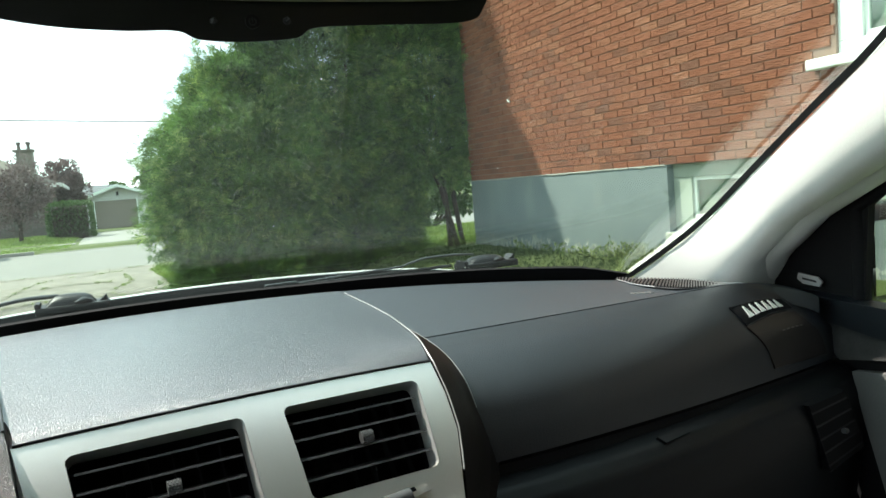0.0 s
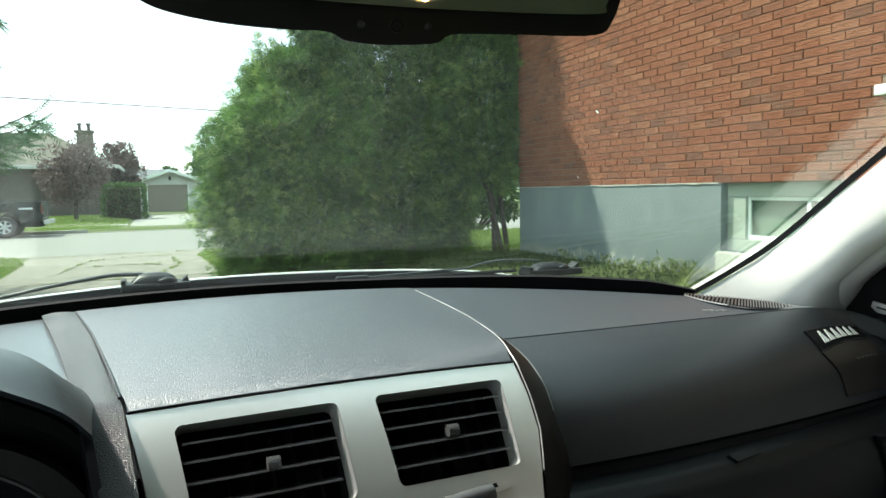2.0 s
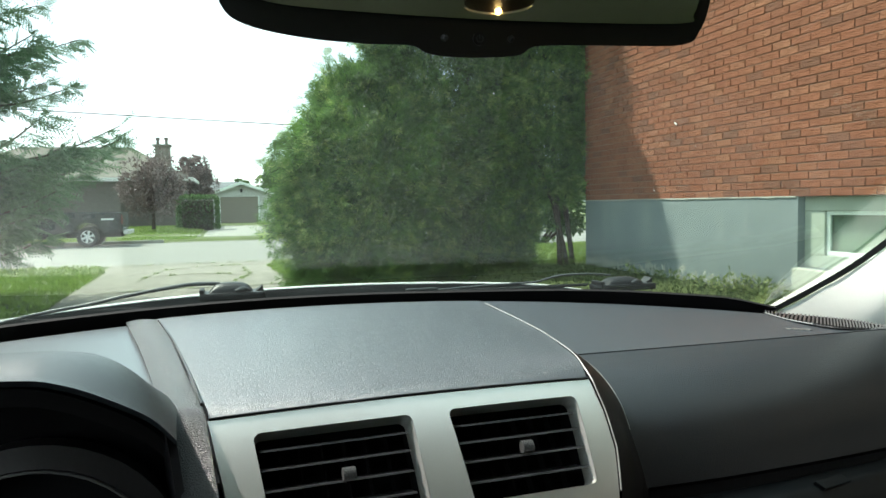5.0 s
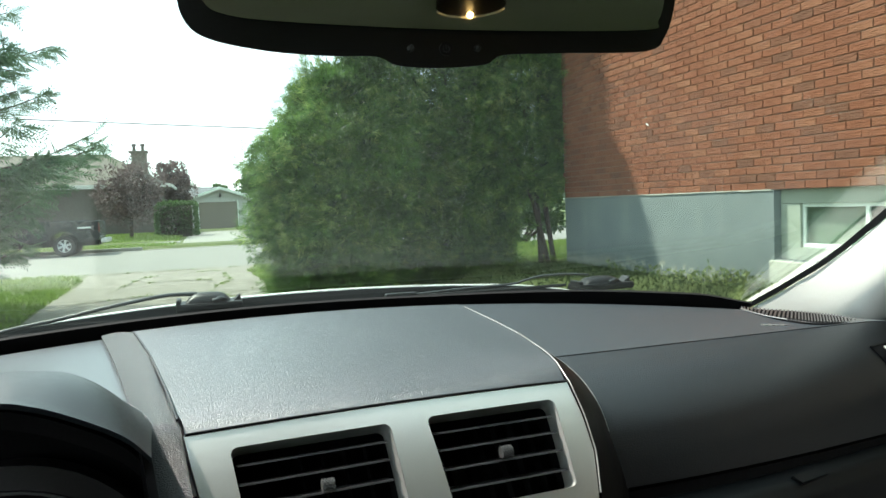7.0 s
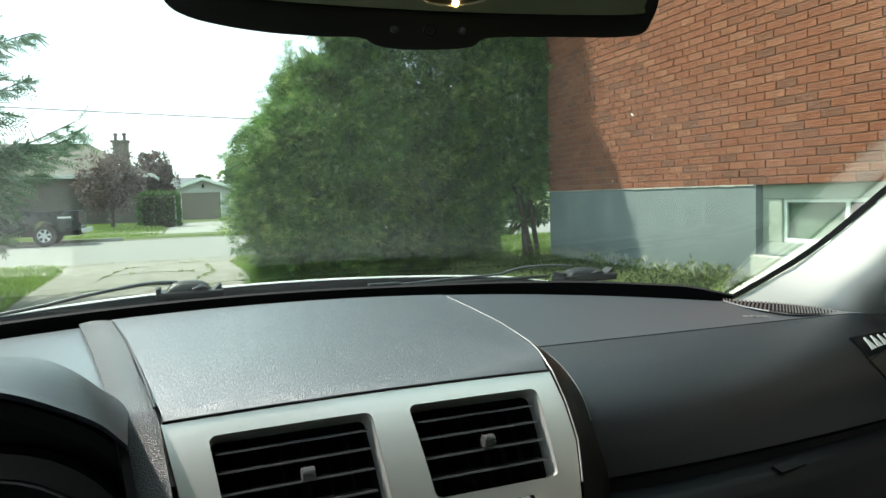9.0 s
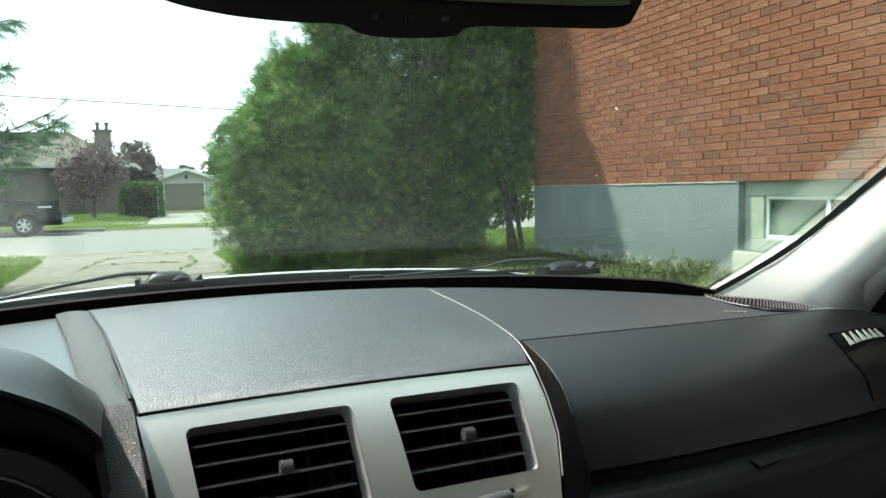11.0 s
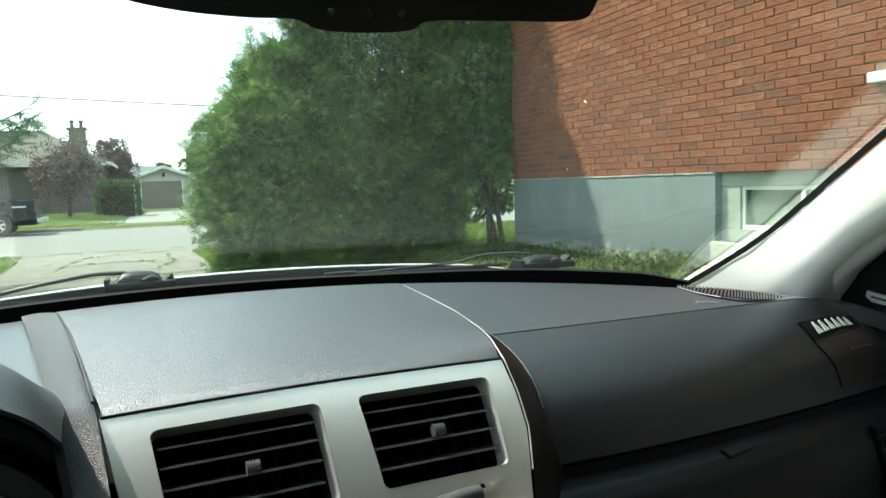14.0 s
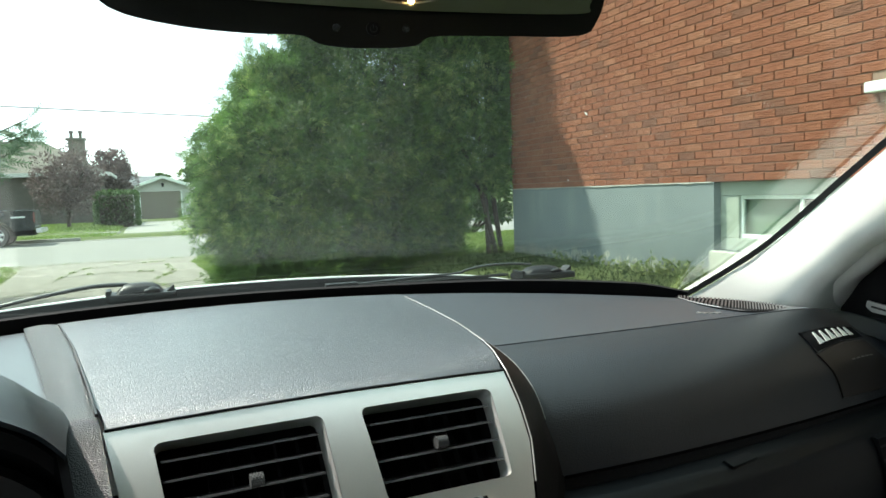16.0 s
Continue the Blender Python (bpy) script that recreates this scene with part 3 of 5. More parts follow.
# ---- cedars, spruce and other trees ----
def cedar(x, y, profile, depth, stems, count, seed, bare=None, leaders=()):
    """profile: heights and half-widths of the crown; depth: its thickness from front to back, as a share of its width."""
    hs, rs = profile
    tree = thing("cedar_tree", "tall bushy green cedar beside the driveway", "tree", group="cedars", at=(x, y, ground_z(x, y)))
    rng = np.random.default_rng(seed)
    for sx, sy, lean in stems:
        g = ground_z(x + sx, y + sy) - 0.1
        bm = tube(bmesh.new(), [(x + sx, y + sy, g), (x + sx + lean * 0.3, y + sy, g + 0.9), (x + sx + lean * 0.8, y + sy + 0.05, g + 1.8), (x + sx + lean, y + sy + 0.1, hs[-1] - 0.6)], [0.038, 0.032, 0.026, 0.010], 8)
        part("trunk", bm, BARK, tree, smooth=60)
    # boughs: each an arching plume of sprays that stands out from the crown
    n_b = int(count * 1.28) // 13
    z = rng.uniform(hs[0], hs[-1], n_b * 3)
    r = np.interp(z, hs, rs)
    ok = rng.random(len(z)) < (r + 0.08) / (max(rs) + 0.08)
    z, r = z[ok][:n_b], r[ok][:n_b]
    a = rng.uniform(0, 2 * math.pi, len(z))
    lump = np.array([noise.noise((math.cos(t) * q * 2.6 + seed, math.sin(t) * q * 2.6, h * 1.9)) for t, q, h in zip(a, r, z)])
    # hollows between the limbs, where few boughs grow
    full = np.array([noise.noise((math.cos(t) * q * 2.2 + 3 * seed, math.sin(t) * q * 2.2, h * 2.8)) for t, q, h in zip(a, r, z)])
    grown = (full > -0.26) | (rng.random(len(z)) < 0.42)
    z, r, a, lump, full = z[grown], r[grown], a[grown], lump[grown], full[grown]
    rad = r * (1 + 0.22 * lump) + 0.15 * lump - 0.27 + rng.normal(0, 0.075, len(z))
    size = rng.uniform(0.18, 0.40, len(z))
    out = np.stack([np.cos(a), np.sin(a) * depth, np.zeros(len(a))], 1)
    side = np.stack([-np.sin(a), np.cos(a), np.zeros(len(a))], 1)
    root = np.stack([x + np.cos(a) * rad, y + np.sin(a) * rad * depth, z], 1)
    young = rng.random(len(z)) + 0.55 * full
    pts, nrm, tip = [], [], []
    for _ in range(13):
        t = rng.random(len(z)) ** 0.8
        sway = rng.normal(0, 0.30, len(z)) * (0.35 + 0.65 * t)
        rise = 0.55 * t - 0.62 * t * t
        p = root + size[:, None] * (out * t[:, None] + side * sway[:, None] + np.array((0, 0, 1.0)) * (rise + rng.normal(0, 0.10, len(z)))[:, None])
        pts.append(p)
        nrm.append(out * 0.8 + side * (sway * 1.6)[:, None] + np.array((0, 0, 1.0)) * (0.45 - 0.9 * t)[:, None])
        tip.append((t + rng.normal(0, 0.12, len(z)) > 0.74) & (young > 0.66))
    # upright leaders that break the outline
    for lx, lz, ln in leaders:
        k = 90
        t = rng.random(k)
        spread = 0.11 * (1.1 - t)
        pts.append(np.stack([lx + rng.normal(0, 1, k) * spread + 0.04 * t, y - 0.1 + rng.normal(0, 1, k) * spread, lz - ln * (1 - t)], 1))
        nrm.append(np.stack([rng.normal(0, 0.7, k), rng.normal(0, 0.7, k), 0.5 + t], 1))
        tip.append(rng.random(k) < 0.15)
    # inner mass that closes the crown
    k = count // 4
    zi = rng.uniform(hs[0], hs[-1], k)
    ai = rng.uniform(0, 2 * math.pi, k)
    ri = np.maximum(np.interp(zi, hs, rs) - 0.20, 0.02) * rng.uniform(0.2, 1.0, k) ** 0.5
    pts.append(np.stack([x + np.cos(ai) * ri, y + np.sin(ai) * ri * depth, zi], 1))
    nrm.append(np.stack([np.cos(ai), np.sin(ai), np.full(k, 0.2)], 1))
    tip.append(np.zeros(k, bool))
    pts, nrm, tip = np.concatenate(pts), np.concatenate(nrm), np.concatenate(tip)
    keep = np.ones(len(pts), bool)
    if bare is not None:
        keep &= ~((pts[:, 0] > bare[0]) & (pts[:, 2] < bare[1] + 0.12 * np.sin(pts[:, 0] * 9)))
    inner = np.arange(len(pts)) >= len(pts) - k
    leaves_mesh("crown", pts[keep & ~tip & ~inner], nrm[keep & ~tip & ~inner], 0.122, SPRAY, CEDAR, tree, seed)
    leaves_mesh("inner_crown", pts[keep & inner], nrm[keep & inner], 0.24, SPRAY, CEDAR, tree, seed + 20)
    leaves_mesh("young_tips", pts[keep & tip], nrm[keep & tip], 0.125, SPRAY, TIPS, tree, seed + 50, label="yellow-green young tips")
    return tree


cedar(1.55, 9.1, ([0.0, 0.55, 1.0, 1.5, 1.85, 2.05, 2.3, 2.57, 2.78, 2.92, 3.02], [0.76, 0.86, 1.0, 1.07, 1.07, 1.01, 0.88, 0.70, 0.56, 0.46, 0.30]), 0.85, [(-0.3, 0, -0.1), (0.3, 0.1, 0.15)], 32000, 11, leaders=((1.05, 3.20, 0.45), (1.21, 3.15, 0.36), (1.62, 3.40, 0.5), (0.90, 2.80, 0.35)))
cedar(2.58, 9.05, ([0.2, 0.8, 1.6, 2.4, 3.0, 3.4, 3.9, 4.4, 4.7], [0.92, 1.05, 1.12, 1.12, 1.10, 1.05, 0.92, 0.6, 0.1]), 0.42, [(-0.2, 0, -0.1), (0.25, 0.1, 0.1)], 38000, 12)
cedar(3.80, 8.95, ([0.45, 0.9, 1.6, 2.5, 3.3, 4.0, 4.6, 5.2, 5.6], [0.55, 0.68, 0.74, 0.77, 0.77, 0.75, 0.68, 0.4, 0.1]), 0.50, [(0.30, -0.25, -0.70), (0.42, -0.15, -0.42), (0.20, -0.20, -0.10)], 25000, 13, bare=(3.60, 1.42))


def spruce(x, y, height, seed):
    tree = thing("spruce_tree", "dark green spruce with drooping feathery branches", "tree", at=(x, y, ground_z(x, y)))
    rng = np.random.default_rng(seed)
    part("trunk", tube(bmesh.new(), [(x, y, -0.1), (x, y, height * 0.5), (x, y, height)], [0.19, 0.12, 0.02], 10), BARK, tree, smooth=60)
    pts, nrm = [], []
    bm = bmesh.new()
    for level, far in ((0.8, 1.8), (1.05, 2.0), (1.3, 2.3), (1.55, 2.7), (1.8, 3.05), (2.0, 3.2), (2.2, 3.1), (2.85, 2.0), (3.0, 2.1), (3.5, 2.35), (3.65, 2.4), (4.3, 2.0), (4.9, 1.7), (5.5, 1.4), (6.1, 1.0), (6.7, 0.6)):
        reach = far * rng.uniform(0.95, 1.05)
        n = 12 if level < 4 else 8
        for k in range(n):
            a = 2 * math.pi * (k + rng.uniform(-0.3, 0.3)) / n + level * 2.1
            L = reach * rng.uniform(0.6, 1.05)
            lv = level + rng.uniform(-0.12, 0.12)
            d = np.array((math.cos(a), math.sin(a), 0))
            side = np.array((-d[1], d[0], 0))
            curve = [np.array((x, y, lv)) + d * L * t + np.array((0, 0, -0.30 * L * t * (1 - t) * 1.1 + 0.10 * L * t * t)) for t in np.linspace(0, 1, 7)]
            tube(bm, curve, [0.022 * (1 - 0.8 * t) + 0.003 for t in np.linspace(0, 1, 7)], 5)
            for t in np.linspace(0.20, 1.0, 15):
                c = np.array((x, y, lv)) + d * L * t + np.array((0, 0, -0.30 * L * t * (1 - t) * 1.1 + 0.10 * L * t * t))
                spread = 0.55 * (1.15 - t)
                for sg in (-1, 1):
                    if rng.random() < 0.12:
                        continue
                    e = side * sg * 0.8 + d * 0.75 + np.array((0, 0, rng.uniform(-0.45, 0.05)))
                    for u in np.linspace(0.0, spread * L * 0.38, 4):
                        pts.append(c + e * u)
                        nrm.append(e)
                pts.append(c)
                nrm.append(d + np.array((0, 0, -0.1)))
    part("branches", bm, BARK, tree)
    leaves_mesh("needles", pts, nrm, 0.25, TWIG, NEEDLE, tree, seed)


spruce(-4.45, 11.4, 7.5, 21)


def leafy_tree(name, label, x, y, trunk_h, center_z, radii, count, size, material, seed, lumps=30):
    g = ground_z(x, y)
    tree = thing(name, label, "tree", at=(x, y, g))
    rng = np.random.default_rng(seed)
    bm = tube(bmesh.new(), [(x, y, g - 0.1), (x + 0.03, y, g + trunk_h), (x, y, center_z)], [0.11, 0.08, 0.04], 8)
    for _ in range(7):
        a = rng.uniform(0, 2 * math.pi)
        tube(bm, [(x, y, g + trunk_h * rng.uniform(0.8, 1.3)), (x + math.cos(a) * radii[0] * 0.65, y + math.sin(a) * radii[1] * 0.65, center_z + rng.uniform(-0.3, 0.7) * radii[2])], [0.045, 0.012], 6)
    part("trunk", bm, BARK, tree, smooth=60)
    pts, nrm = [], []
    for _ in range(lumps):
        d = rng.normal(0, 1, 3)
        d /= np.linalg.norm(d)
        c = np.array((x, y, center_z)) + d * np.array(radii) * rng.uniform(0.35, 0.85)
        r = np.array(radii) * rng.uniform(0.18, 0.36)
        e = rng.normal(0, 1, (count // lumps, 3))
        e /= np.linalg.norm(e, axis=1)[:, None]
        pts.append(c + e * r * rng.uniform(0.5, 1.0, (len(e), 1)))
        nrm.append(e + np.array((0, 0, 0.2)))
    leaves_mesh("crown", np.concatenate(pts), np.concatenate(nrm), size, LEAF, material, tree, seed)
    return tree


leafy_tree("plum_tree", "purple-leaved ornamental tree on the far lawn", -4.0, 40, 0.8, 2.55, (1.75, 1.5, 1.95), 7000, 0.15, PLUM, 31, 44)
leafy_tree("plum_tree", "dark purple tree behind the far chimney", -2.6, 54, 1.2, 3.2, (1.5, 1.4, 1.9), 7000, 0.2, PLUM, 32)
leafy_tree("broadleaf_tree", "green tree rising behind the far garage", 4.2, 78, 2.2, 4.0, (2.3, 2.2, 2.3), 7000, 0.28, GREENL, 33)
leafy_tree("shrub", "light green shrub beyond the house corner", 7.0, 16.5, 0.2, 1.25, (1.5, 1.0, 0.85), 5000, 0.13, GREENL, 35)
for k, (bx, by, bz, br) in enumerate(((-4.2, 92, 3.6, 1.9), (-1.9, 95, 3.4, 1.6), (1.2, 100, 3.4, 1.6), (9, 96, 4.6, 3.4), (-14, 70, 4.0, 3.0), (14, 40, 4, 3))):
    leafy_tree("broadleaf_tree", "distant green tree beyond the far houses", bx, by, 1.4, bz, (br, br, br), 3500, 0.3, GREENL, 40 + k, 18)


def clipped_hedge(x0, x1, y0, y1, z1, seed):
    g = ground_z((x0 + x1) / 2, y0)
    ob = thing("hedge", "dense clipped green hedge beside the far garage", "hedge", at=((x0 + x1) / 2, (y0 + y1) / 2, g))
    rng = np.random.default_rng(seed)
    part("stems", boxed(x0 + 0.15, x1 - 0.15, y0 + 0.15, y1 - 0.15, g - 0.1, z1 - 0.15), BARK, ob, bevel=0.1)
    pts, nrm = [], []
    for _ in range(6000):
        f = rng.integers(0, 4)
        u, v = rng.random(), rng.random()
        p, d = (((lerp(x0, x1, u), y0, lerp(g, z1, v)), (0, -1, 0.3)), ((lerp(x0, x1, u), lerp(y0, y1, v), z1), (0, 0, 1)), ((x0, lerp(y0, y1, u), lerp(g, z1, v)), (-1, 0, 0.3)), ((x1, lerp(y0, y1, u), lerp(g, z1, v)), (1, 0, 0.3)))[f]
        pts.append(np.array(p) + rng.normal(0, 0.05, 3))
        nrm.append(d)
    leaves_mesh("foliage", pts, nrm, 0.13, LEAF, GREENL, ob, seed)


clipped_hedge(-2.85, -0.95, 41.5, 43.2, 1.9, 51)


def weeds():
    rng = np.random.default_rng(61)
    for k in range(38):
        y = rng.normal(5.35, 0.45) if k < 32 else rng.uniform(6.0, 8.3)
        x = WALL_X - rng.uniform(0.05, 0.22)
        g = ground_z(x, y)
        h = rng.uniform(0.03, 0.13) * (1.5 if abs(y - 5.3) < 0.4 else 0.8)
        n = 17
        pts = [(x + rng.normal(0, 0.035), y + rng.normal(0, 0.05), g + rng.uniform(0, h)) for _ in range(n)]
        nrm = [(rng.normal(0, 0.6), rng.normal(0, 0.6), 0.6) for _ in range(n)]
        w = thing("weed", "leafy pale green weed against the foundation", "weed", group="weeds along the foundation", at=(x, y, g))
        part("stem", tube(bmesh.new(), [(x, y, g - 0.03), (x, y, g + h)], [0.004, 0.002], 5), WEED, w)
        leaves_mesh("leaves", pts, nrm, 0.042, [blade(0, 0, 0, 1.1, 0.42, 0.2), blade(0, 0.1, 0.9, 0.8, 0.30, 0.1)], WEED, w, 70 + k)


weeds()


# ---- across the street ----
def far_house():
    h = thing("far_house", "single-storey dark brick house with a tan shingle roof", "house", at=(-9, 48, 0.3))
    part("wall", boxed(-16, -3.0, 46.6, 55, 0.0, 3.1), DARKB, h)
    # hip roof
    e = [(-16.8, 45.9, 3.1), (-2.3, 45.9, 3.1), (-2.3, 55.7, 3.1), (-16.8, 55.7, 3.1)]
    r = [(-12.5, 50.6, 5.3), (-6.2, 50.6, 5.3)]
    bm = bmesh.new()
    ev, rv = [bm.verts.new(p) for p in e], [bm.verts.new(p) for p in r]
    for f in ((ev[0], ev[1], rv[1], rv[0]), (ev[1], ev[2], rv[1]), (ev[2], ev[3], rv[0], rv[1]), (ev[3], ev[0], rv[0]), ev[::-1]):
        bm.faces.new(f)
    part("roof", bm, ROOFT, h)
    part("fascia", boxed(-16.8, -2.3, 45.82, 45.9, 2.98, 3.2), SIDING, h)
    part("fascia", boxed(-2.3, -2.22, 45.82, 55.7, 2.98, 3.16), SIDING, h)
    ch = part("chimney", boxed(-4.45, -3.62, 47.2, 48.1, 3.0, 5.12), ROOFT, h, "grey stone chimney", bevel=0.03)
    part("cap", boxed(-4.58, -3.54, 47.12, 48.18, 5.12, 5.22), ROOFT, ch)
    for x in (-4.3, -3.82):
        part("chimney_pot", tube(bmesh.new(), [(x, 47.65, 5.26), (x, 47.65, 5.52), (x, 47.65, 5.54), (x, 47.65, 5.66)], [0.10, 0.08, 0.14, 0.12], 10), DARKB, ch, smooth=40)
    part("downpipe", tube(bmesh.new(), [(-6.35, 46.5, 0.3), (-6.35, 46.5, 3.0)], 0.05, 8), DARKB, h)


far_house()


def far_garage():
    g = thing("garage", "pale sided garage with a brown panelled door", "garage", at=(0.6, 63, 0.06))
    z0 = 0.03
    bm = bmesh.new()
    for a, b, c, d in ((-2.0, -1.0, z0 - 0.2, 2.3), (1.94, 3.3, z0 - 0.2, 2.3), (-1.0, 1.94, 2.2, 2.3)):
        box(bm, a, b, 61.3, 61.5, c, d)
    part("front_wall", bm, SIDING, g)
    part("gable", prism([(-2.0, 61.3, 2.3), (3.3, 61.3, 2.3), (0.65, 61.3, 3.2)], (0, 0.2, 0)), SIDING, g)
    part("side_wall", boxed(-2.0, -1.85, 61.5, 68, -0.2, 2.3), SIDING, g)
    part("side_wall", boxed(3.15, 3.3, 61.5, 68, -0.2, 2.3), SIDING, g)
    part("back_wall", boxed(-2.0, 3.3, 68, 68.15, -0.2, 3.0), SIDING, g)
    for s in (-1, 1):
        x = 0.65 + s * 3.05
        part("roof_slope", prism([(0.65, 60.85, 3.32), (x, 60.85, 2.25), (x, 68.4, 2.25), (0.65, 68.4, 3.32)], (0, 0, 0.10)), ROOFG, g)
        part("bargeboard", prism([(0.65, 60.80, 3.42), (0.65, 60.80, 3.20), (x, 60.80, 2.12), (x, 60.80, 2.34)], (0, 0.05, 0)), WHITEP, g, "white bargeboard")
    part("trim", boxed(-1.09, -1.0, 61.25, 61.3, z0, 2.26), WHITEP, g)
    part("trim", boxed(1.94, 2.03, 61.25, 61.3, z0, 2.26), WHITEP, g)
    part("lamp", boxed(0.56, 0.74, 61.18, 61.3, 2.55, 2.85), BLACK, g, "small dark lantern", bevel=0.02)
    door = part("door", boxed(-1.0, 1.94, 61.36, 61.42, z0 - 0.05, 2.2), DOORM, g, "brown sectional door")
    for k in range(4):
        part("panel", boxed(-0.99, 1.93, 61.335, 61.36, z0 + 0.01 + k * 0.545, z0 + 0.535 + k * 0.545), DOORM, door, bevel=0.012)
    part("house_wall", boxed(-2.75, -2.0, 62.5, 70, -0.2, 2.3), SIDING, g)
    part("house_roof", prism([(-2.85, 62.0, 2.30), (-2.0, 62.0, 2.30), (0.6, 66.0, 3.40), (0.6, 66.2, 3.46), (-2.85, 66.2, 3.46)], (0, 0, 0.10)), ROOFG, g, "grey shingle roof")


far_garage()


def wheel(x, y, r, w, parent, out):
    t = holder("wheel", parent)
    bm = bmesh.new()
    prof = [(r * 0.62, -w / 2), (r * 0.93, -w / 2), (r, -w * 0.36), (r, w * 0.36), (r * 0.93, w / 2), (r * 0.62, w / 2)]
    seg = 28
    rings = [[bm.verts.new((x + a * math.cos(2 * math.pi * k / seg), y + b, r + a * math.sin(2 * math.pi * k / seg))) for k in range(seg)] for a, b in prof]
    for i in range(len(rings)):
        r0, r1 = rings[i], rings[(i + 1) % len(rings)]
        for k in range(seg):
            bm.faces.new((r0[k], r0[(k + 1) % seg], r1[(k + 1) % seg], r1[k]))
    part("tyre", bm, RUBBER, t, smooth=40)
    bm = bmesh.new()
    yo = y + out * w * 0.36
    tube(bm, [(x, yo - out * 0.05, r), (x, yo, r)], [r * 0.16, r * 0.16], 12)
    for k in range(6):
        a = 2 * math.pi * k / 6 + 0.3
        tube(bm, [(x, yo - out * 0.02, r), (x + math.cos(a) * r * 0.58, yo - out * 0.01, r + math.sin(a) * r * 0.58)], [r * 0.10, r * 0.13], 6)
    seg = 24
    for a, b in ((r * 0.66, r * 0.56),):
        o = [bm.verts.new((x + a * math.cos(2 * math.pi * k / seg), yo, r + a * math.sin(2 * math.pi * k / seg))) for k in range(seg)]
        i = [bm.verts.new((x + b * math.cos(2 * math.pi * k / seg), yo - out * 0.01, r + b * math.sin(2 * math.pi * k / seg))) for k in range(seg)]
        for k in range(seg):
            bm.faces.new((o[k], o[(k + 1) % seg], i[(k + 1) % seg], i[k]))
    part("rim", bm, ALLOY, t, "six-spoke alloy rim")
    part("hub", tube(bmesh.new(), [(x, y - w * 0.3, r), (x, y + w * 0.2, r)], [r * 0.6, r * 0.6], 20), MATT, t)


def pickup():
    t = thing("pickup_truck", "dark pickup truck parked against the far kerb", "truck", at=(-6.3, 30.0, 0))
    y0, y1 = 29.05, 30.72
    # bed with a round wheel cut-out
    out = [(-6.9, 0.52), (-5.72, 0.52)]
    out += [(-5.19 + 0.52 * math.cos(a), 0.40 + 0.50 * math.sin(a)) for a in np.linspace(math.pi * 0.93, math.pi * 0.07, 12)]
    out += [(-4.66, 0.52), (-4.05, 0.55), (-3.98, 0.70), (-4.02, 1.24), (-6.9, 1.27)]
    part("bed", prism([(x, y0, z) for x, z in out], (0, y1 - y0, 0)), TRUCKP, t, bevel=0.012)
    cab = [(-8.9, 0.45), (-6.92, 0.45), (-6.92, 1.30), (-7.05, 1.80), (-8.35, 1.80), (-8.9, 1.22)]
    part("cab", prism([(x, y0, z) for x, z in cab], (0, y1 - y0, 0)), TRUCKP, t, bevel=0.03)
    part("side_window", prism([(-8.7, y0 - 0.006, 1.27), (-7.1, y0 - 0.006, 1.27), (-7.15, y0 - 0.006, 1.72), (-8.3, y0 - 0.006, 1.72)], (0, 0.01, 0)), PANE, t)
    part("hood", prism([(-8.9, y0 + 0.02, 0.5), (-8.9, y0 + 0.02, 1.2), (-10.2, y0 + 0.02, 1.08), (-10.35, y0 + 0.02, 0.5)], (0, y1 - y0 - 0.04, 0)), TRUCKP, t, bevel=0.03)
    part("bumper", boxed(-3.98, -3.80, y0 + 0.03, y1 - 0.03, 0.44, 0.60), ALLOY, t, "dull chrome step bumper", bevel=0.02)
    part("tail_lamp", boxed(-4.03, -3.985, y0 - 0.006, y0 + 0.14, 0.82, 1.16), REDL, t)
    part("decal", boxed(-4.72, -4.28, y0 - 0.005, y0 - 0.001, 0.98, 1.04), INK, t, "pale bar decal")
    part("rail", boxed(-6.85, -4.06, y0 - 0.004, y0 + 0.06, 1.262, 1.285), BLACK, t)
    part("chassis", boxed(-10.0, -4.1, y0 + 0.3, y1 - 0.3, 0.35, 0.58), MATT, t)
    for x in (-5.19, -9.45):
        wheel(x, y0 + 0.16, 0.375, 0.24, t, -1)
        wheel(x + 0.02, y1 - 0.16, 0.375, 0.24, t, 1)


pickup()


def cable():
    pts = []
    for k in range(41):
        u = k / 40
        pts.append((lerp(-30, 30, u), 25.0, lerp(5.62, 2.95, u) - 1.2 * u * (1 - u) + 0.17))
    c = thing("overhead_cable", "thin dark overhead cable strung across the street", "cable", at=(-30, 25, 0))
    part("wire", tube(bmesh.new(), pts, 0.017, 6), WIRE, c)
    for x, z in ((-30, 5.79), (30, 3.12)):
        part("pole", tube(bmesh.new(), [(x, 25, -0.3), (x, 25, z + 0.3)], [0.13, 0.10], 10), BARK, c, smooth=60)


cable()


# ---- the car that the camera sits in ----
car = thing("car", "white sport utility car with a dark grained dashboard", "car", at=(0, -0.5, 0.02))


def far_y(x):
    return 0.897 - 0.40 * x * x


def far_z(x):
    return 1.246 - 0.085 * x * x


SEAM_Y = [0.40, 0.465, 0.506, 0.603, 0.73, 0.865, 0.95]
SEAM_L = [-0.113, -0.120, -0.126, -0.140, -0.159, -0.184, -0.202]
SEAM_RY = [0.40, 0.482, 0.51, 0.559, 0.653, 0.744, 0.867, 0.95]
SEAM_R = [0.135, 0.147, 0.153, 0.161, 0.176, 0.184, 0.192, 0.196]

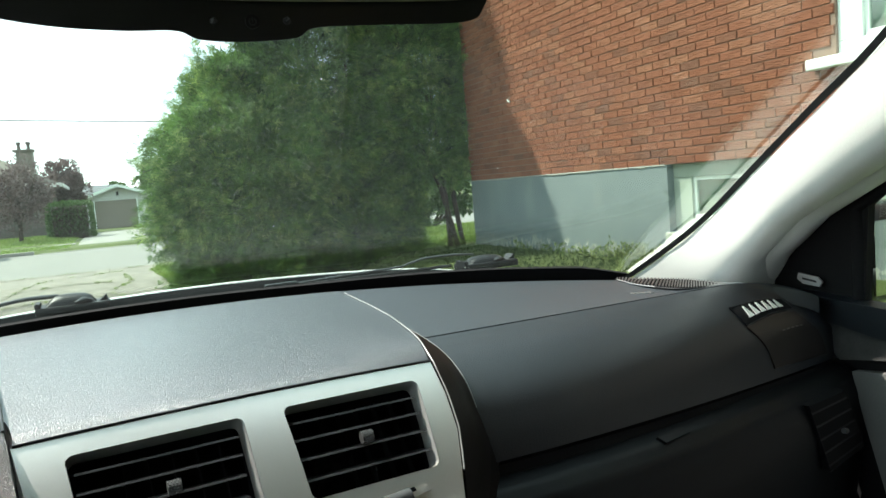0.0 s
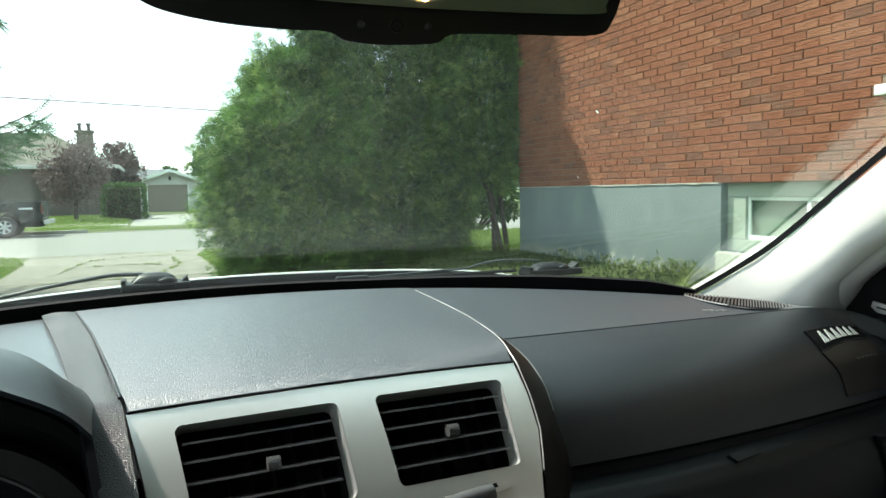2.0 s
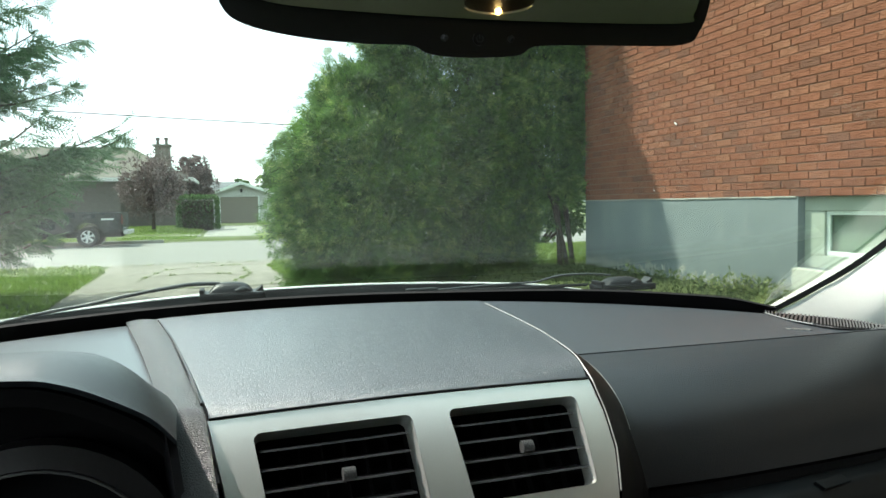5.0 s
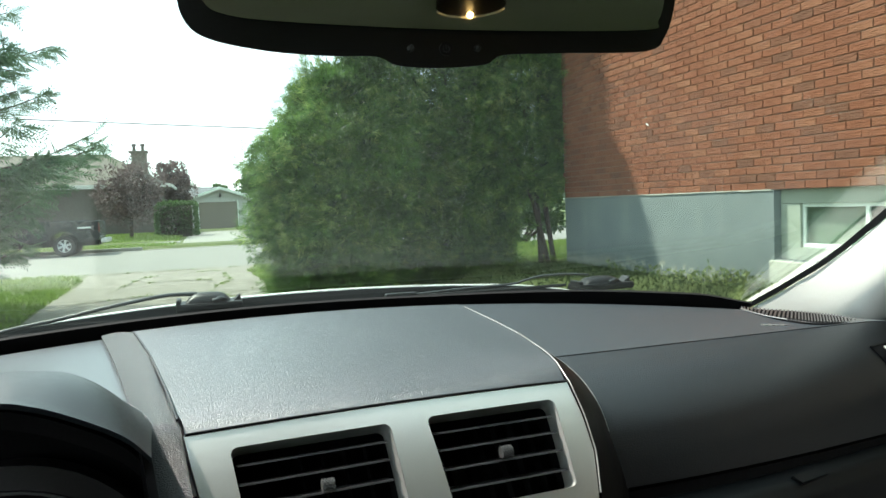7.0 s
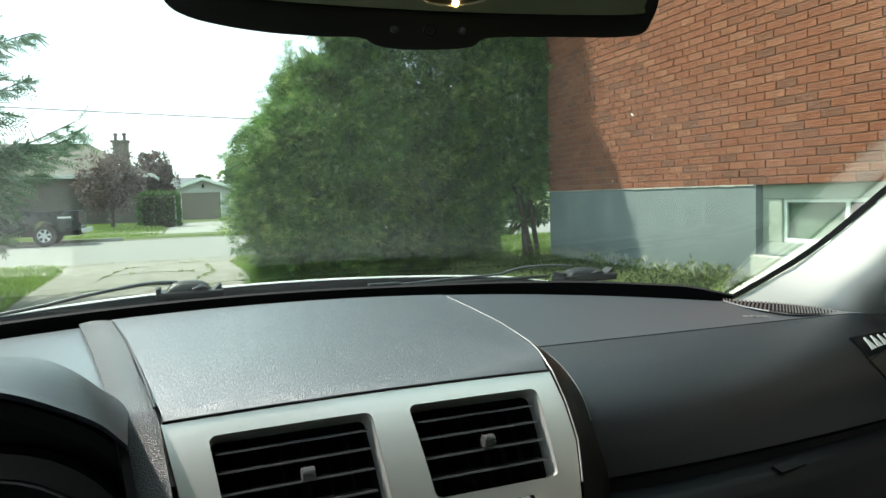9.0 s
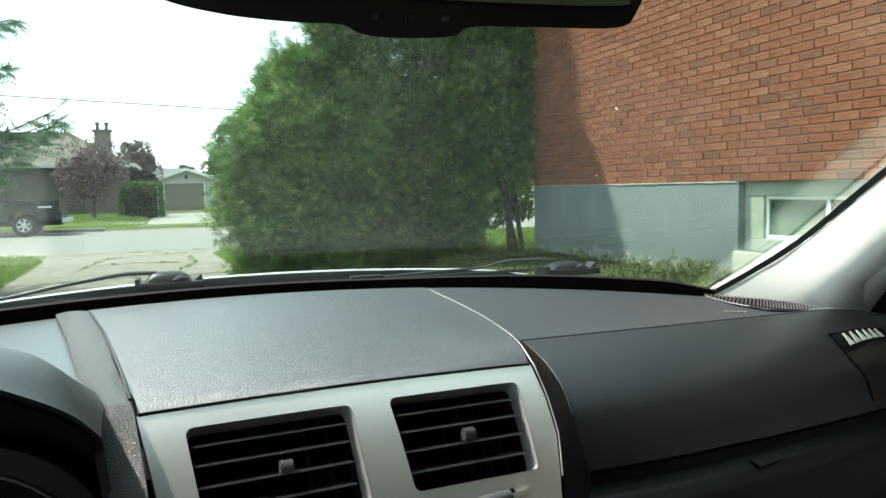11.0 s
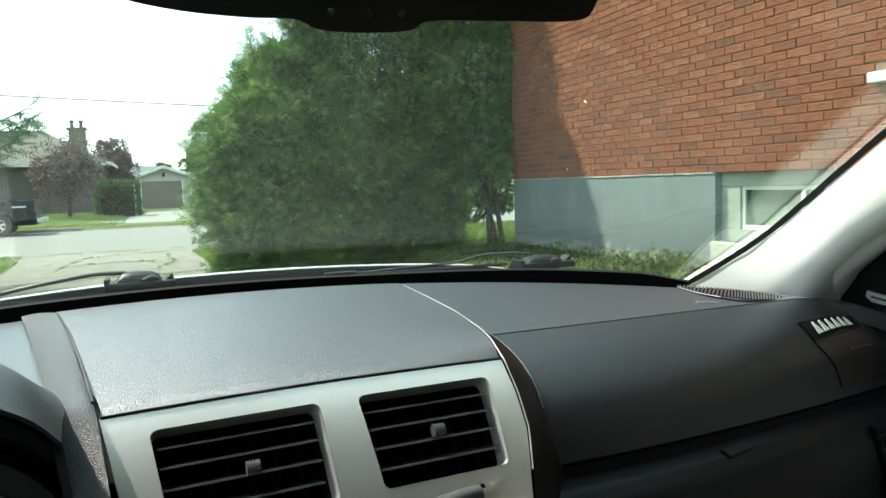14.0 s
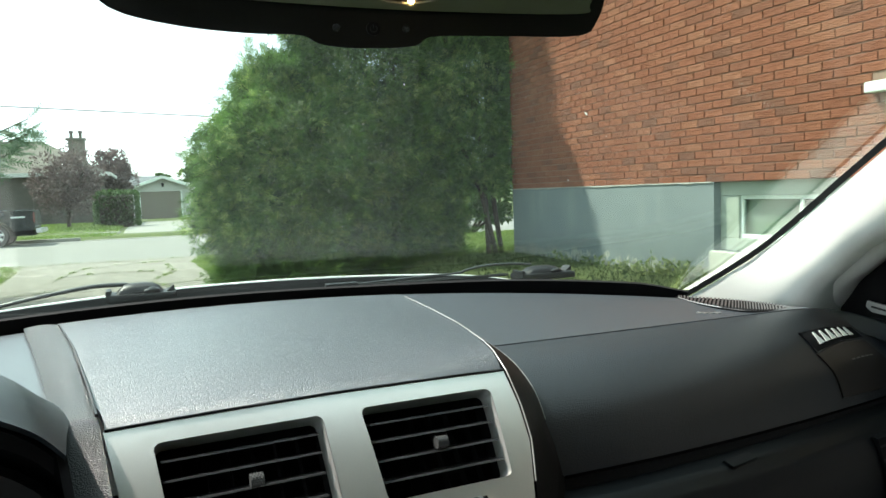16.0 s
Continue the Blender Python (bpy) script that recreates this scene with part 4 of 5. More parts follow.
# face of the vent panel: u across, v down its slope, w out of it
PC, PA, PT = Vector((0.017, 0.501, 1.233)), radians(3.5), radians(38)
PU = Vector((math.cos(PA), math.sin(PA), 0))
PV = Vector((math.sin(PA) * math.sin(PT), -math.cos(PA) * math.sin(PT), -math.cos(PT)))
PW = PV.cross(PU).normalized()
if PW.y > 0:
    PW = -PW


def face(u, v, w=0.0):
    """A place on the vent panel, in millimetres."""
    w += 3.2 * max(0.0, v * (100 - v)) / 2500 + 3.0 * (1 - (u / 139) ** 2) - 1.5
    return PC + PU * (u / 1000) + PV * (v / 1000) + PW * (w / 1000)


def centre_pad(a, s):
    rear = face(lerp(-138, 137, a), 0)
    xf = lerp(-0.186, 0.193, a)
    y = lerp(rear.y + 0.0015, far_y(xf), s)
    x = lerp(curve_at(SEAM_Y, SEAM_L, y), curve_at(SEAM_RY, SEAM_R, y), a)
    x = lerp(rear.x, x, min(1, s * (8 + 30 * a ** 6)))
    return (x, y, lerp(1.2335, far_z(x), 1 - math.exp(-(4.5 + 16 * a ** 8) * s)) - 0.004 * (1 - min(1, s * 25)) ** 2)


part("centre_dash_pad", slab(centre_pad, 40, 40, (0, 0.002, -0.006)), GRAIN, car, "grained dark grey centre dash top", smooth=30)


def recede(x):
    """How far the passenger's side of the dash draws back towards the door."""
    return 0.076 * min(1.25, max(0.0, x - 0.25) / 0.38) ** 1.5


def pass_profile(x):
    """Passenger pad from the windscreen back over the crease and down to the fold."""
    drop = 0.030 * min(1.3, max(0.0, (x - 0.54) / 0.15)) ** 2
    b = recede(x)
    return [(far_y(x) + 0.004, far_z(x) - 0.001 - 0.3 * drop), (0.603 + 0.05 * b, 1.2295 - drop), (0.6018 + 0.05 * b, 1.2288 - drop), (0.577 + 0.40 * b, 1.2240 - drop), (0.552 + 0.7 * b, 1.215 - drop), (0.531 + 0.85 * b, 1.201 - drop * 0.9), (0.516 + 0.95 * b, 1.184 - drop * 0.6), (0.508 + b, 1.163 - drop * 0.3), (0.506 + b, 1.142 - 0.26 * b)]


def pass_lid(a, s):
    x0 = lerp(0.192, 0.163, s) + 0.0012
    x = lerp(x0, 0.70, a)
    (y0, z0), (y1, z1) = pass_profile(x)[:2]
    y = lerp(y0, y1, s)
    x = max(x, curve_at(SEAM_RY, SEAM_R, y) + 0.0012)
    return (x, y, lerp(z0, z1, s))


part("passenger_lid", slab(pass_lid, 40, 16, (0, 0, -0.02)), LID, car, "smooth dark grey passenger lid", smooth=30)


def pass_roll(a, s):
    x = lerp(0.158, 0.738, a)
    pr = pass_profile(x)[2:]
    # smooth run through the profile
    t = s * (len(pr) - 1)
    k = min(int(t), len(pr) - 2)
    p = [pr[max(0, min(len(pr) - 1, k + n))] for n in (-1, 0, 1, 2)]
    f = t - k
    w = (-0.5 * f + f * f - 0.5 * f ** 3, 1 - 2.5 * f * f + 1.5 * f ** 3, 0.5 * f + 2 * f * f - 1.5 * f ** 3, -0.5 * f * f + 0.5 * f ** 3)
    return (x, sum(c * q[0] for c, q in zip(w, p)), sum(c * q[1] for c, q in zip(w, p)))


part("passenger_pad", slab(pass_roll, 40, 30, (0, 0.03, -0.006)), PAD, car, "soft dark grey rolled passenger pad", smooth=30)
for k in range(4):
    u, v = 0.4500 + 0.0048 * k, 0.6365 - 0.0036 * k
    part("pad_mark", prism([(u, v, 1.2302), (u + 0.0026, v - 0.002, 1.2302), (u + 0.0026, v + 0.004 + 0.003 * (k % 2), 1.2302), (u, v + 0.006, 1.2302)], (0, 0, -0.002)), GREYP, car, "faint embossed bar")


def fold(a, s):
    x = lerp(0.16, 0.72, a)
    return (x, lerp(0.508, 0.545, s) + recede(x), 1.138 - 0.26 * recede(x))


part("fold_gap", slab(fold, 20, 2, (0, 0, -0.03)), MATT, car)


def glove_top(a, s):
    x = lerp(0.165, 0.735, a)
    pr = [(0.545, -0.006), (0.508, -0.002), (0.492, -0.006), (0.481, -0.016), (0.476, -0.032), (0.474, -0.06), (0.480, -0.12), (0.50, -0.24)]
    t = s * (len(pr) - 1)
    k = min(int(t), len(pr) - 2)
    return (x, lerp(pr[k][0], pr[k + 1][0], t - k) + recede(x), 1.131 - 0.2 * recede(x) + lerp(pr[k][1], pr[k + 1][1], t - k))


glove = part("glove_box", slab(glove_top, 30, 28, (0, 0.04, -0.01)), LOWER, car, "dark rounded glove box door", smooth=40)
LATCH = [Vector(c) for c in ((0.363, 0.5075, 1.1262), (0.4005, 0.5185, 1.1248), (0.4035, 0.5110, 1.1208), (0.3675, 0.5010, 1.1218))]
latch = part("latch", prism([c + Vector((0, -0.0001, 0.0002)) for c in LATCH], (-0.0002, 0.002, -0.0025)), LOWER, glove, "small rectangular latch")
part("latch_gap", tube(bmesh.new(), [LATCH[k] + Vector((0, -0.0002, 0.0002)) for k in (0, 3, 2)], 0.0006, 6), DEEP, latch)


# trim strips either side of the vent panel
def smooth_run(rows, s):
    """A soft curve through the rows."""
    t = s * (len(rows) - 1)
    k = min(int(t), len(rows) - 2)
    p = [Vector(rows[max(0, min(len(rows) - 1, k + n))]) for n in (-1, 0, 1, 2)]
    f = t - k
    w = (-0.5 * f + f * f - 0.5 * f ** 3, 1 - 2.5 * f * f + 1.5 * f ** 3, 0.5 * f + 2 * f * f - 1.5 * f ** 3, -0.5 * f * f + 0.5 * f ** 3)
    return p[0] * w[0] + p[1] * w[1] + p[2] * w[2] + p[3] * w[3]


RIGHT_IN = [(0.1662, 0.592, 1.2438), (0.1605, 0.555, 1.2428), face(139, 5, 1), face(139.5, 30, 1), face(137.5, 57, 1), face(129.5, 88, 1), face(118, 125, 1)]
RIGHT_OUT = [(0.1682, 0.594, 1.2436), (0.1850, 0.560, 1.2262), (0.1910, 0.532, 1.2070), (0.193, 0.515, 1.183), (0.1965, 0.505, 1.158), (0.200, 0.504, 1.133), (0.201, 0.504, 1.100)]



def strip_right(a, s):
    p = smooth_run(RIGHT_IN, s).lerp(smooth_run(RIGHT_OUT, s), a)
    k = 0.003 * math.sin(math.pi * a) * min(1, s * 3)
    return (p.x, p.y - k, p.z + k)


part("trim_strip", slab(strip_right, 8, 50, (0.012, 0.012, -0.012)), EDGE, car, "dark brown curved trim strip", smooth=40)


def seam_line(y0, y1, n):
    pts = []
    for k in range(n):
        y = lerp(y0, y1, k / (n - 1))
        pts.append((curve_at(SEAM_Y, SEAM_L, y), y, far_z(0.16) + 0.0004 - 0.005 * max(0, (0.57 - y) / 0.08) ** 2))
    return pts


# The bead's pale colour also stands in for the highlight on the raised seam.
bead = [Vector(centre_pad(1.0, s)) + Vector((0.0009, 0, 0.0006)) for s in np.linspace(0.93, 0.06, 26)]
bead += [face(curve_at([0, 30, 57, 90], [138.6, 139.1, 137.2, 128.6], v), v, 1.6) for v in np.linspace(2, 86, 18)]
part("seam_bead", tube(bmesh.new(), bead, 0.0006, 6), BEAD, car, "pale bead and painted edge highlight along the dash seam", smooth=60)
part("seam_bead", tube(bmesh.new(), seam_line(0.862, 0.50, 30), 0.0011, 6), BLACK, car, "dark joint along the dash seam", smooth=60)
part("panel_joint", tube(bmesh.new(), [face(u, 0.2 - 0.9 * math.sin(math.pi * (u + 139) / 277), 0.4) for u in np.linspace(-138, 137, 24)], 0.0010, 6), BLACK, car, smooth=60)
bm = bmesh.new()
tube(bm, [strip_right(1.0, s) for s in np.linspace(0.02, 0.48, 20)], 0.0007, 6)
part("strip_bead", bm, BEAD, car, "pale edge of the trim strip", smooth=60)


STRIP_IN = [(-0.1855, 0.872, 1.2435), (-0.160, 0.73, 1.2435), (-0.1415, 0.603, 1.2425), (-0.1275, 0.515, 1.2395), (-0.1225, 0.488, 1.2345), (-0.118, 0.464, 1.212), (-0.112, 0.438, 1.180), (-0.106, 0.412, 1.148)]
STRIP_OUT = [(-0.2180, 0.872, 1.2425), (-0.190, 0.73, 1.2425), (-0.167, 0.603, 1.2415), (-0.1515, 0.515, 1.2385), (-0.1455, 0.488, 1.2335), (-0.140, 0.466, 1.212), (-0.131, 0.444, 1.180), (-0.123, 0.420, 1.148)]


def strip_left(a, s):
    p = smooth_run(STRIP_IN, s).lerp(smooth_run(STRIP_OUT, s), a)
    return (p.x, p.y, p.z + 0.002 * math.sin(math.pi * a))


part("left_strip", slab(strip_left, 8, 60, (0, 0.012, -0.012)), STRIPM, car, "grained dark strip beside the instruments", smooth=40)


# vent panel with two openings
def rounded(u0, u1, v0, v1, r, n=5, skew=(0, 0, 0, 0)):
    """Corner points of an opening, clockwise from its upper left; skew moves the four corners across."""
    pts = []
    for (cu, cv, a0), k in zip(((u0 + r, v0 + r, math.pi), (u1 - r, v0 + r, 1.5 * math.pi), (u1 - r, v1 - r, 0), (u0 + r, v1 - r, 0.5 * math.pi)), range(4)):
        for i in range(n):
            a = a0 + 0.5 * math.pi * i / (n - 1)
            pts.append((cu + r * math.cos(a) + skew[k], cv + r * math.sin(a)))
    run = []
    for (ua, va), (ub, vb) in zip(pts, pts[1:] + pts[:1]):
        m = max(1, int(math.hypot(ub - ua, vb - va) / 5))
        run += [(lerp(ua, ub, i / m), lerp(va, vb, i / m)) for i in range(m)]
    return run


VENTS = (rounded(-112, -7.5, 14, 80, 5, skew=(0, 0, 1, 6)), rounded(19, 119.5, 13.5, 79, 5, skew=(0, 0, -5, 3)))
outline = [(-139, 0.8), (-90, -0.4), (0, -0.6), (70, 0.2), (137, 0.8), (138, 28), (136, 57), (127.5, 90), (123.5, 106), (117, 130), (-122, 130), (-131, 51)]


def vent_plate():
    bm = bmesh.new()
    loops = [outline, *VENTS]
    edges = []
    for lp in loops:
        vs = [bm.verts.new((u, v, 0)) for u, v in lp]
        edges += [bm.edges.new((vs[i], vs[(i + 1) % len(vs)])) for i in range(len(vs))]
    bmesh.ops.triangle_fill(bm, edges=edges, use_beauty=True, use_dissolve=False)
    for cut in range(6, 126, 6):
        bmesh.ops.bisect_plane(bm, geom=bm.verts[:] + bm.edges[:] + bm.faces[:], plane_co=(0, cut, 0), plane_no=(0, 1, 0))
    for cut in range(-130, 134, 8):
        bmesh.ops.bisect_plane(bm, geom=bm.verts[:] + bm.edges[:] + bm.faces[:], plane_co=(cut, 0, 0), plane_no=(1, 0, 0))
    ext = bmesh.ops.extrude_face_region(bm, geom=bm.faces[:])
    for v in [g for g in ext["geom"] if isinstance(g, bmesh.types.BMVert)]:
        v.co.z = -14
    for v in bm.verts:
        v.co = face(v.co.x, v.co.y, v.co.z)
    return bm


panel = part("vent_panel", vent_plate(), SILVER, car, "satin silver panel round two air vents", smooth=30)
for k, vent in enumerate(VENTS):
    bm = bmesh.new()
    n = len(vent)
    mid = (sum(p[0] for p in vent) / n, sum(p[1] for p in vent) / n)
    rings = []
    for inset, w in ((0.0, -1.5), (0.15, 0.15), (1.0, -6.0), (1.05, -14)):
        rings.append([bm.verts.new(face(p[0] - (2.4 * inset if p[0] > mid[0] else -0.6 * inset), p[1] - (1.8 * inset if p[1] > mid[1] else -0.5 * inset), w)) for p in vent])
    for r0, r1 in zip(rings, rings[1:]):
        for i in range(n):
            bm.faces.new((r0[i], r0[(i + 1) % n], r1[(i + 1) % n], r1[i]))
    part("vent_rim", bm, SILVER, panel, "bevelled silver vent rim", smooth=50)
    u0, u1 = min(p[0] for p in vent) + 4, max(p[0] for p in vent) - 3
    part("vent_well", prism([face(u0 - 4, 8, -34), face(u1 + 4, 8, -34), face(u1 + 2, 86, -34), face(u0 - 2, 86, -34)], PW * -0.004), DEEP, panel)
    for a, b in (((u0 - 3, 12), (u1 + 3, 12)), ((u0 - 1, 82), (u1 + 1, 82)), ((u0 - 3, 12), (u0 - 1, 82)), ((u1 + 3, 12), (u1 + 1, 82))):
        part("well_side", prism([face(*a, -6), face(*b, -6), face(*b, -34), face(*a, -34)], (face(mid[0], mid[1], 0) - face(*a, 0)).normalized() * -0.001), MATT, panel)
    for v in (25.5, 38, 51.5, 65.5):
        part("louvre", prism([face(u0, v, -2), face(u1 - 1.2 - 0.05 * v, v, -2), face(u1 - 1.2 - 0.05 * v, v - 7, -20), face(u0, v - 7, -20)], PV * 0.0013), SLATM, panel, bevel=0.0005)
    for u in np.linspace(u0 + 12, u1 - 12, 6):
        part("vane", prism([face(u, 15, -24), face(u, 78, -24), face(u, 78, -33), face(u, 15, -33)], PU * 0.001), DEEP, panel)
    ku, kv = ((-56, 49.5), (68.5, 48))[k]
    bm = bmesh.new()
    tube(bm, [face(ku - 4.0, kv - 0.5, 0.5), face(ku + 4.0, kv - 0.5, 0.5)], 0.0040, 16)
    for i in range(9):
        a = math.pi * (0.1 + 0.9 * i / 8)
        for j in range(4):
            q = face(ku - 3.0 + 2.0 * j + (0.5 if i % 2 else -0.5), kv - 0.5 - 4.0 * math.cos(a), 0.5 + 4.0 * math.sin(a))
            bmesh.ops.create_icosphere(bm, subdivisions=1, radius=0.0007, matrix=Matrix.Translation(q))
    part("vent_knob", bm, KNOBM, panel, "ribbed grey vent knob", smooth=30)
bm = bmesh.new()
tube(bm, [face(48, 96, -1), face(86, 93, -1)], 0.006, 20)
part("thumb_wheel", bm, KNOBM, panel, "ribbed thumb wheel", smooth=30)
part("wheel_slot", prism([face(43, 92, 0.3), face(90, 88, 0.3), face(92, 94, 0.3), face(45, 100, 0.3)], PW * 0.0004), MATT, panel)
part("slot_lip", prism([face(86, 91.5, 0.4), face(101, 90, 0.4), face(101, 93, 0.4), face(88, 95, 0.4)], PW * 0.0015), SILVER, panel, bevel=0.0004)


# instrument hood on the driver's side
HOOD_F = [(-0.62, 0.425, 1.268), (-0.45, 0.425, 1.278), (-0.30, 0.425, 1.2825), (-0.215, 0.425, 1.2805), (-0.19, 0.428, 1.2755), (-0.168, 0.434, 1.264), (-0.149, 0.442, 1.250), (-0.1370, 0.450, 1.234)]
HOOD_C = [(-0.62, 0.50, 1.272), (-0.45, 0.50, 1.281), (-0.32, 0.50, 1.2845), (-0.236, 0.50, 1.282), (-0.206, 0.50, 1.281), (-0.184, 0.50, 1.277), (-0.163, 0.495, 1.265), (-0.1390, 0.485, 1.240)]
HOOD_B = [(x, y, far_z(x) - 0.013) for x, y in ((-0.62, 0.70), (-0.45, 0.70), (-0.34, 0.69), (-0.27, 0.67), (-0.235, 0.65), (-0.205, 0.63), (-0.172, 0.60), (-0.142, 0.565))]


def hood_over(a, s):
    return smooth_run([smooth_run(HOOD_F, a), smooth_run(HOOD_C, a), smooth_run(HOOD_B, a)], s)


part("instrument_hood", slab(hood_over, 48, 20, (-0.001, 0.004, -0.004)), HOODM, car, "dark rounded hood over the instruments", smooth=40)


def left_top(a, s):
    x = lerp(-0.70, -0.155, a)
    y = lerp(lerp(0.606, 0.555, step((x + 0.185) / 0.025)), far_y(x), s)
    return (x, y, far_z(x) - 0.0045 - 0.004 * (1 - s))


part("driver_dash_top", slab(left_top, 40, 12, (0, 0, -0.012)), LEFTM, car, "dark dash top ahead of the instruments", smooth=40)
part("instrument_back", prism([(-0.64, 0.585, 1.258), (-0.27, 0.585, 1.2610), (-0.235, 0.585, 1.2590), (-0.206, 0.585, 1.2520), (-0.172, 0.585, 1.2355), (-0.16, 0.585, 1.2320), (-0.145, 0.56, 1.02), (-0.64, 0.56, 1.02)], (0, 0.01, 0)), DEEP, car)
part("hood_lining", slab(lambda a, s: tuple(Vector(hood_over(a * 0.96, s * 0.6)) + Vector((-0.003 - 0.001 * a, 0.005, -0.0052))), 40, 12, (-0.001, 0.003, -0.010)), DEEP, car, "black underside of the hood", smooth=60)
# Unseen wall added to stop sunlight leaking in under the hood.
part("hood_sun_block", boxed(-0.632, -0.622, 0.42, 0.70, 1.0, 1.255), DEEP, car)
part("hood_cheek", prism([(-0.1385, 0.462, 1.234), (-0.158, 0.60, 1.236), (-0.150, 0.60, 1.02), (-0.112, 0.43, 1.02)], (-0.005, 0, 0)), BLACK, car)
for cx, r in ((-0.238, 0.0815), (-0.43, 0.0815)):
    bm = bmesh.new()
    seg = 40
    rings = []
    for rr, yy in ((r * 1.19, 0.575), (r * 1.19, 0.558), (r * 1.02, 0.550), (r * 0.98, 0.552), (r * 0.94, 0.578)):
        rings.append([bm.verts.new((cx + rr * math.cos(2 * math.pi * k / seg), yy - 0.05 * math.sin(2 * math.pi * k / seg) * rr, 1.112 + rr * math.sin(2 * math.pi * k / seg))) for k in range(seg)])
    for r0, r1 in zip(rings, rings[1:]):
        for k in range(seg):
            bm.faces.new((r0[k], r0[(k + 1) % seg], r1[(k + 1) % seg], r1[k]))
    part("gauge_bezel", bm, BEZEL, car, "dark round gauge bezel", smooth=50)
    part("gauge_ring", tube(bmesh.new(), [(cx + r * 1.0 * math.cos(a), 0.5485 - 0.05 * math.sin(a) * r, 1.112 + r * 1.0 * math.sin(a)) for a in np.linspace(0, 2 * math.pi, 41)], 0.0010, 6, False), GREYP, car)


# side outlet, lidded pocket and demister comb at the passenger's end
def roll_point(x, s, up=0.0):
    p = Vector(pass_roll((x - 0.158) / 0.580, s))
    a, b = Vector(pass_roll((x - 0.158) / 0.580, min(1, s + 0.02))), Vector(pass_roll((x + 0.004 - 0.158) / 0.580, s))
    nn = (a - p).cross(b - p).normalized()
    if nn.z < 0:
        nn = -nn
    return p + nn * up


def on_quad(corners, a, s, up):
    """A place on the roll inside four corners (x, run): upper left, upper right, lower right, lower left."""
    ul, ur, lr, ll = (Vector(c) for c in corners)
    q = ul.lerp(ur, a).lerp(ll.lerp(lr, a), s)
    return roll_point(q.x, q.y, up)


OUTLET = ((0.5263, 0.41), (0.628, 0.37), (0.643, 0.49), (0.5379, 0.61))
POCKET = ((0.5375, 0.625), (0.645, 0.53), (0.7076, 0.95), (0.5756, 0.935))
outlet = part("side_outlet", slab(lambda a, s: on_quad(OUTLET, a, s, 0.0016), 8, 6, (0, 0.004, -0.004)), DEEP, car, "side window demister outlet", smooth=30)
part("outlet_rim", tube(bmesh.new(), [on_quad(OUTLET, *c, 0.0018) for c in ((0, 1), (0, 0), (0.5, 0), (1, 0), (1, 1), (0.5, 1), (0, 1))], 0.0007, 5), BLACK, outlet)
for k in range(6):
    u = 0.12 + 0.125 * k
    q = [on_quad(OUTLET, u + 0.050, 0.16, 0.0032), on_quad(OUTLET, u + 0.064, 0.16, 0.0032), on_quad(OUTLET, u + 0.100, 0.74, 0.0026), on_quad(OUTLET, u + 0.006, 0.74, 0.0026)]
    part("tooth", prism(q, (0, 0.0015, -0.0015)), CREAM, outlet, "bright triangular outlet tooth")
pocket = part("pocket_lid", slab(lambda a, s: on_quad(POCKET, a, s, 0.0016), 8, 10, (0, 0.004, -0.004)), BROWN, car, "dark brown lid below the outlet", smooth=30)
for k in range(5):
    u = 0.40 + 0.09 * k
    part("bar", prism([on_quad(POCKET, u, 0.40, 0.0022), on_quad(POCKET, u + 0.05, 0.40, 0.0022), on_quad(POCKET, u + 0.05, 0.435, 0.0022), on_quad(POCKET, u, 0.435, 0.0022)], (0, 0.0008, -0.0008)), GREYP, pocket)

# demister comb: a ramp between the dash and the pillar's foot
COMB_A = [(0.535, 0.775, 1.2215), (0.500, 0.695, 1.2275), (0.492, 0.640, 1.2300), (0.500, 0.615, 1.2300), (0.524, 0.609, 1.2285), (0.553, 0.609, 1.2265)]
COMB_B = [(0.543, 0.788, 1.2210), (0.545, 0.742, 1.2240), (0.562, 0.714, 1.2240), (0.560, 0.678, 1.2265), (0.553, 0.640, 1.2290), (0.561, 0.614, 1.2265)]


def comb_at(a, s, up=0.0):
    q = smooth_run(COMB_A, s).lerp(smooth_run(COMB_B, s), a)
    return q + Vector((0, 0, 0.0006 + up))


comb = part("demister_grille", slab(lambda a, s: comb_at(lerp(-0.04, 1.04, a), s), 6, 30, (0.0, 0.0, -0.012)), DEEP, car, "slotted windscreen demister grille", smooth=40)
for k in range(36):
    s = (k + 0.7) / 37
    part("slat", prism([comb_at(0.06, s, 0.0014), comb_at(0.06, s + 0.012, 0.0014), comb_at(0.94, s + 0.012, 0.0024), comb_at(0.94, s, 0.0024)], (0, 0, -0.0015)), SLATM, comb)
part("grille_edge", tube(bmesh.new(), [comb_at(-0.04, t, 0.0002) for t in np.linspace(0.35, 1, 24)], 0.0006, 6), BLACK, car)
part("grille_edge", tube(bmesh.new(), [comb_at(-0.06, t, 0.0006) for t in np.linspace(0, 0.35, 12)], 0.0007, 6), BEAD, car, "pale edge of the demister grille")

# round-cornered outlet low on the passenger's end
VENT_Q = [Vector(c) for c in ((0.590, 0.5365, 1.1005), (0.671, 0.5555, 1.098), (0.706, 0.560, 1.0245), (0.625, 0.541, 1.020))]
low = part("end_vent", prism(VENT_Q, (0, 0.02, 0)), DEEP, car, "black air vent at the dash end")
for k in range(5):
    t = (k + 0.5) / 5
    a, b = VENT_Q[0].lerp(VENT_Q[3], t), VENT_Q[1].lerp(VENT_Q[2], t)
    part("louvre", prism([a, b, b + Vector((0, 0.003, 0.004)), a + Vector((0, 0.003, 0.004))], (0, -0.001, -0.002)), LOWER, low)
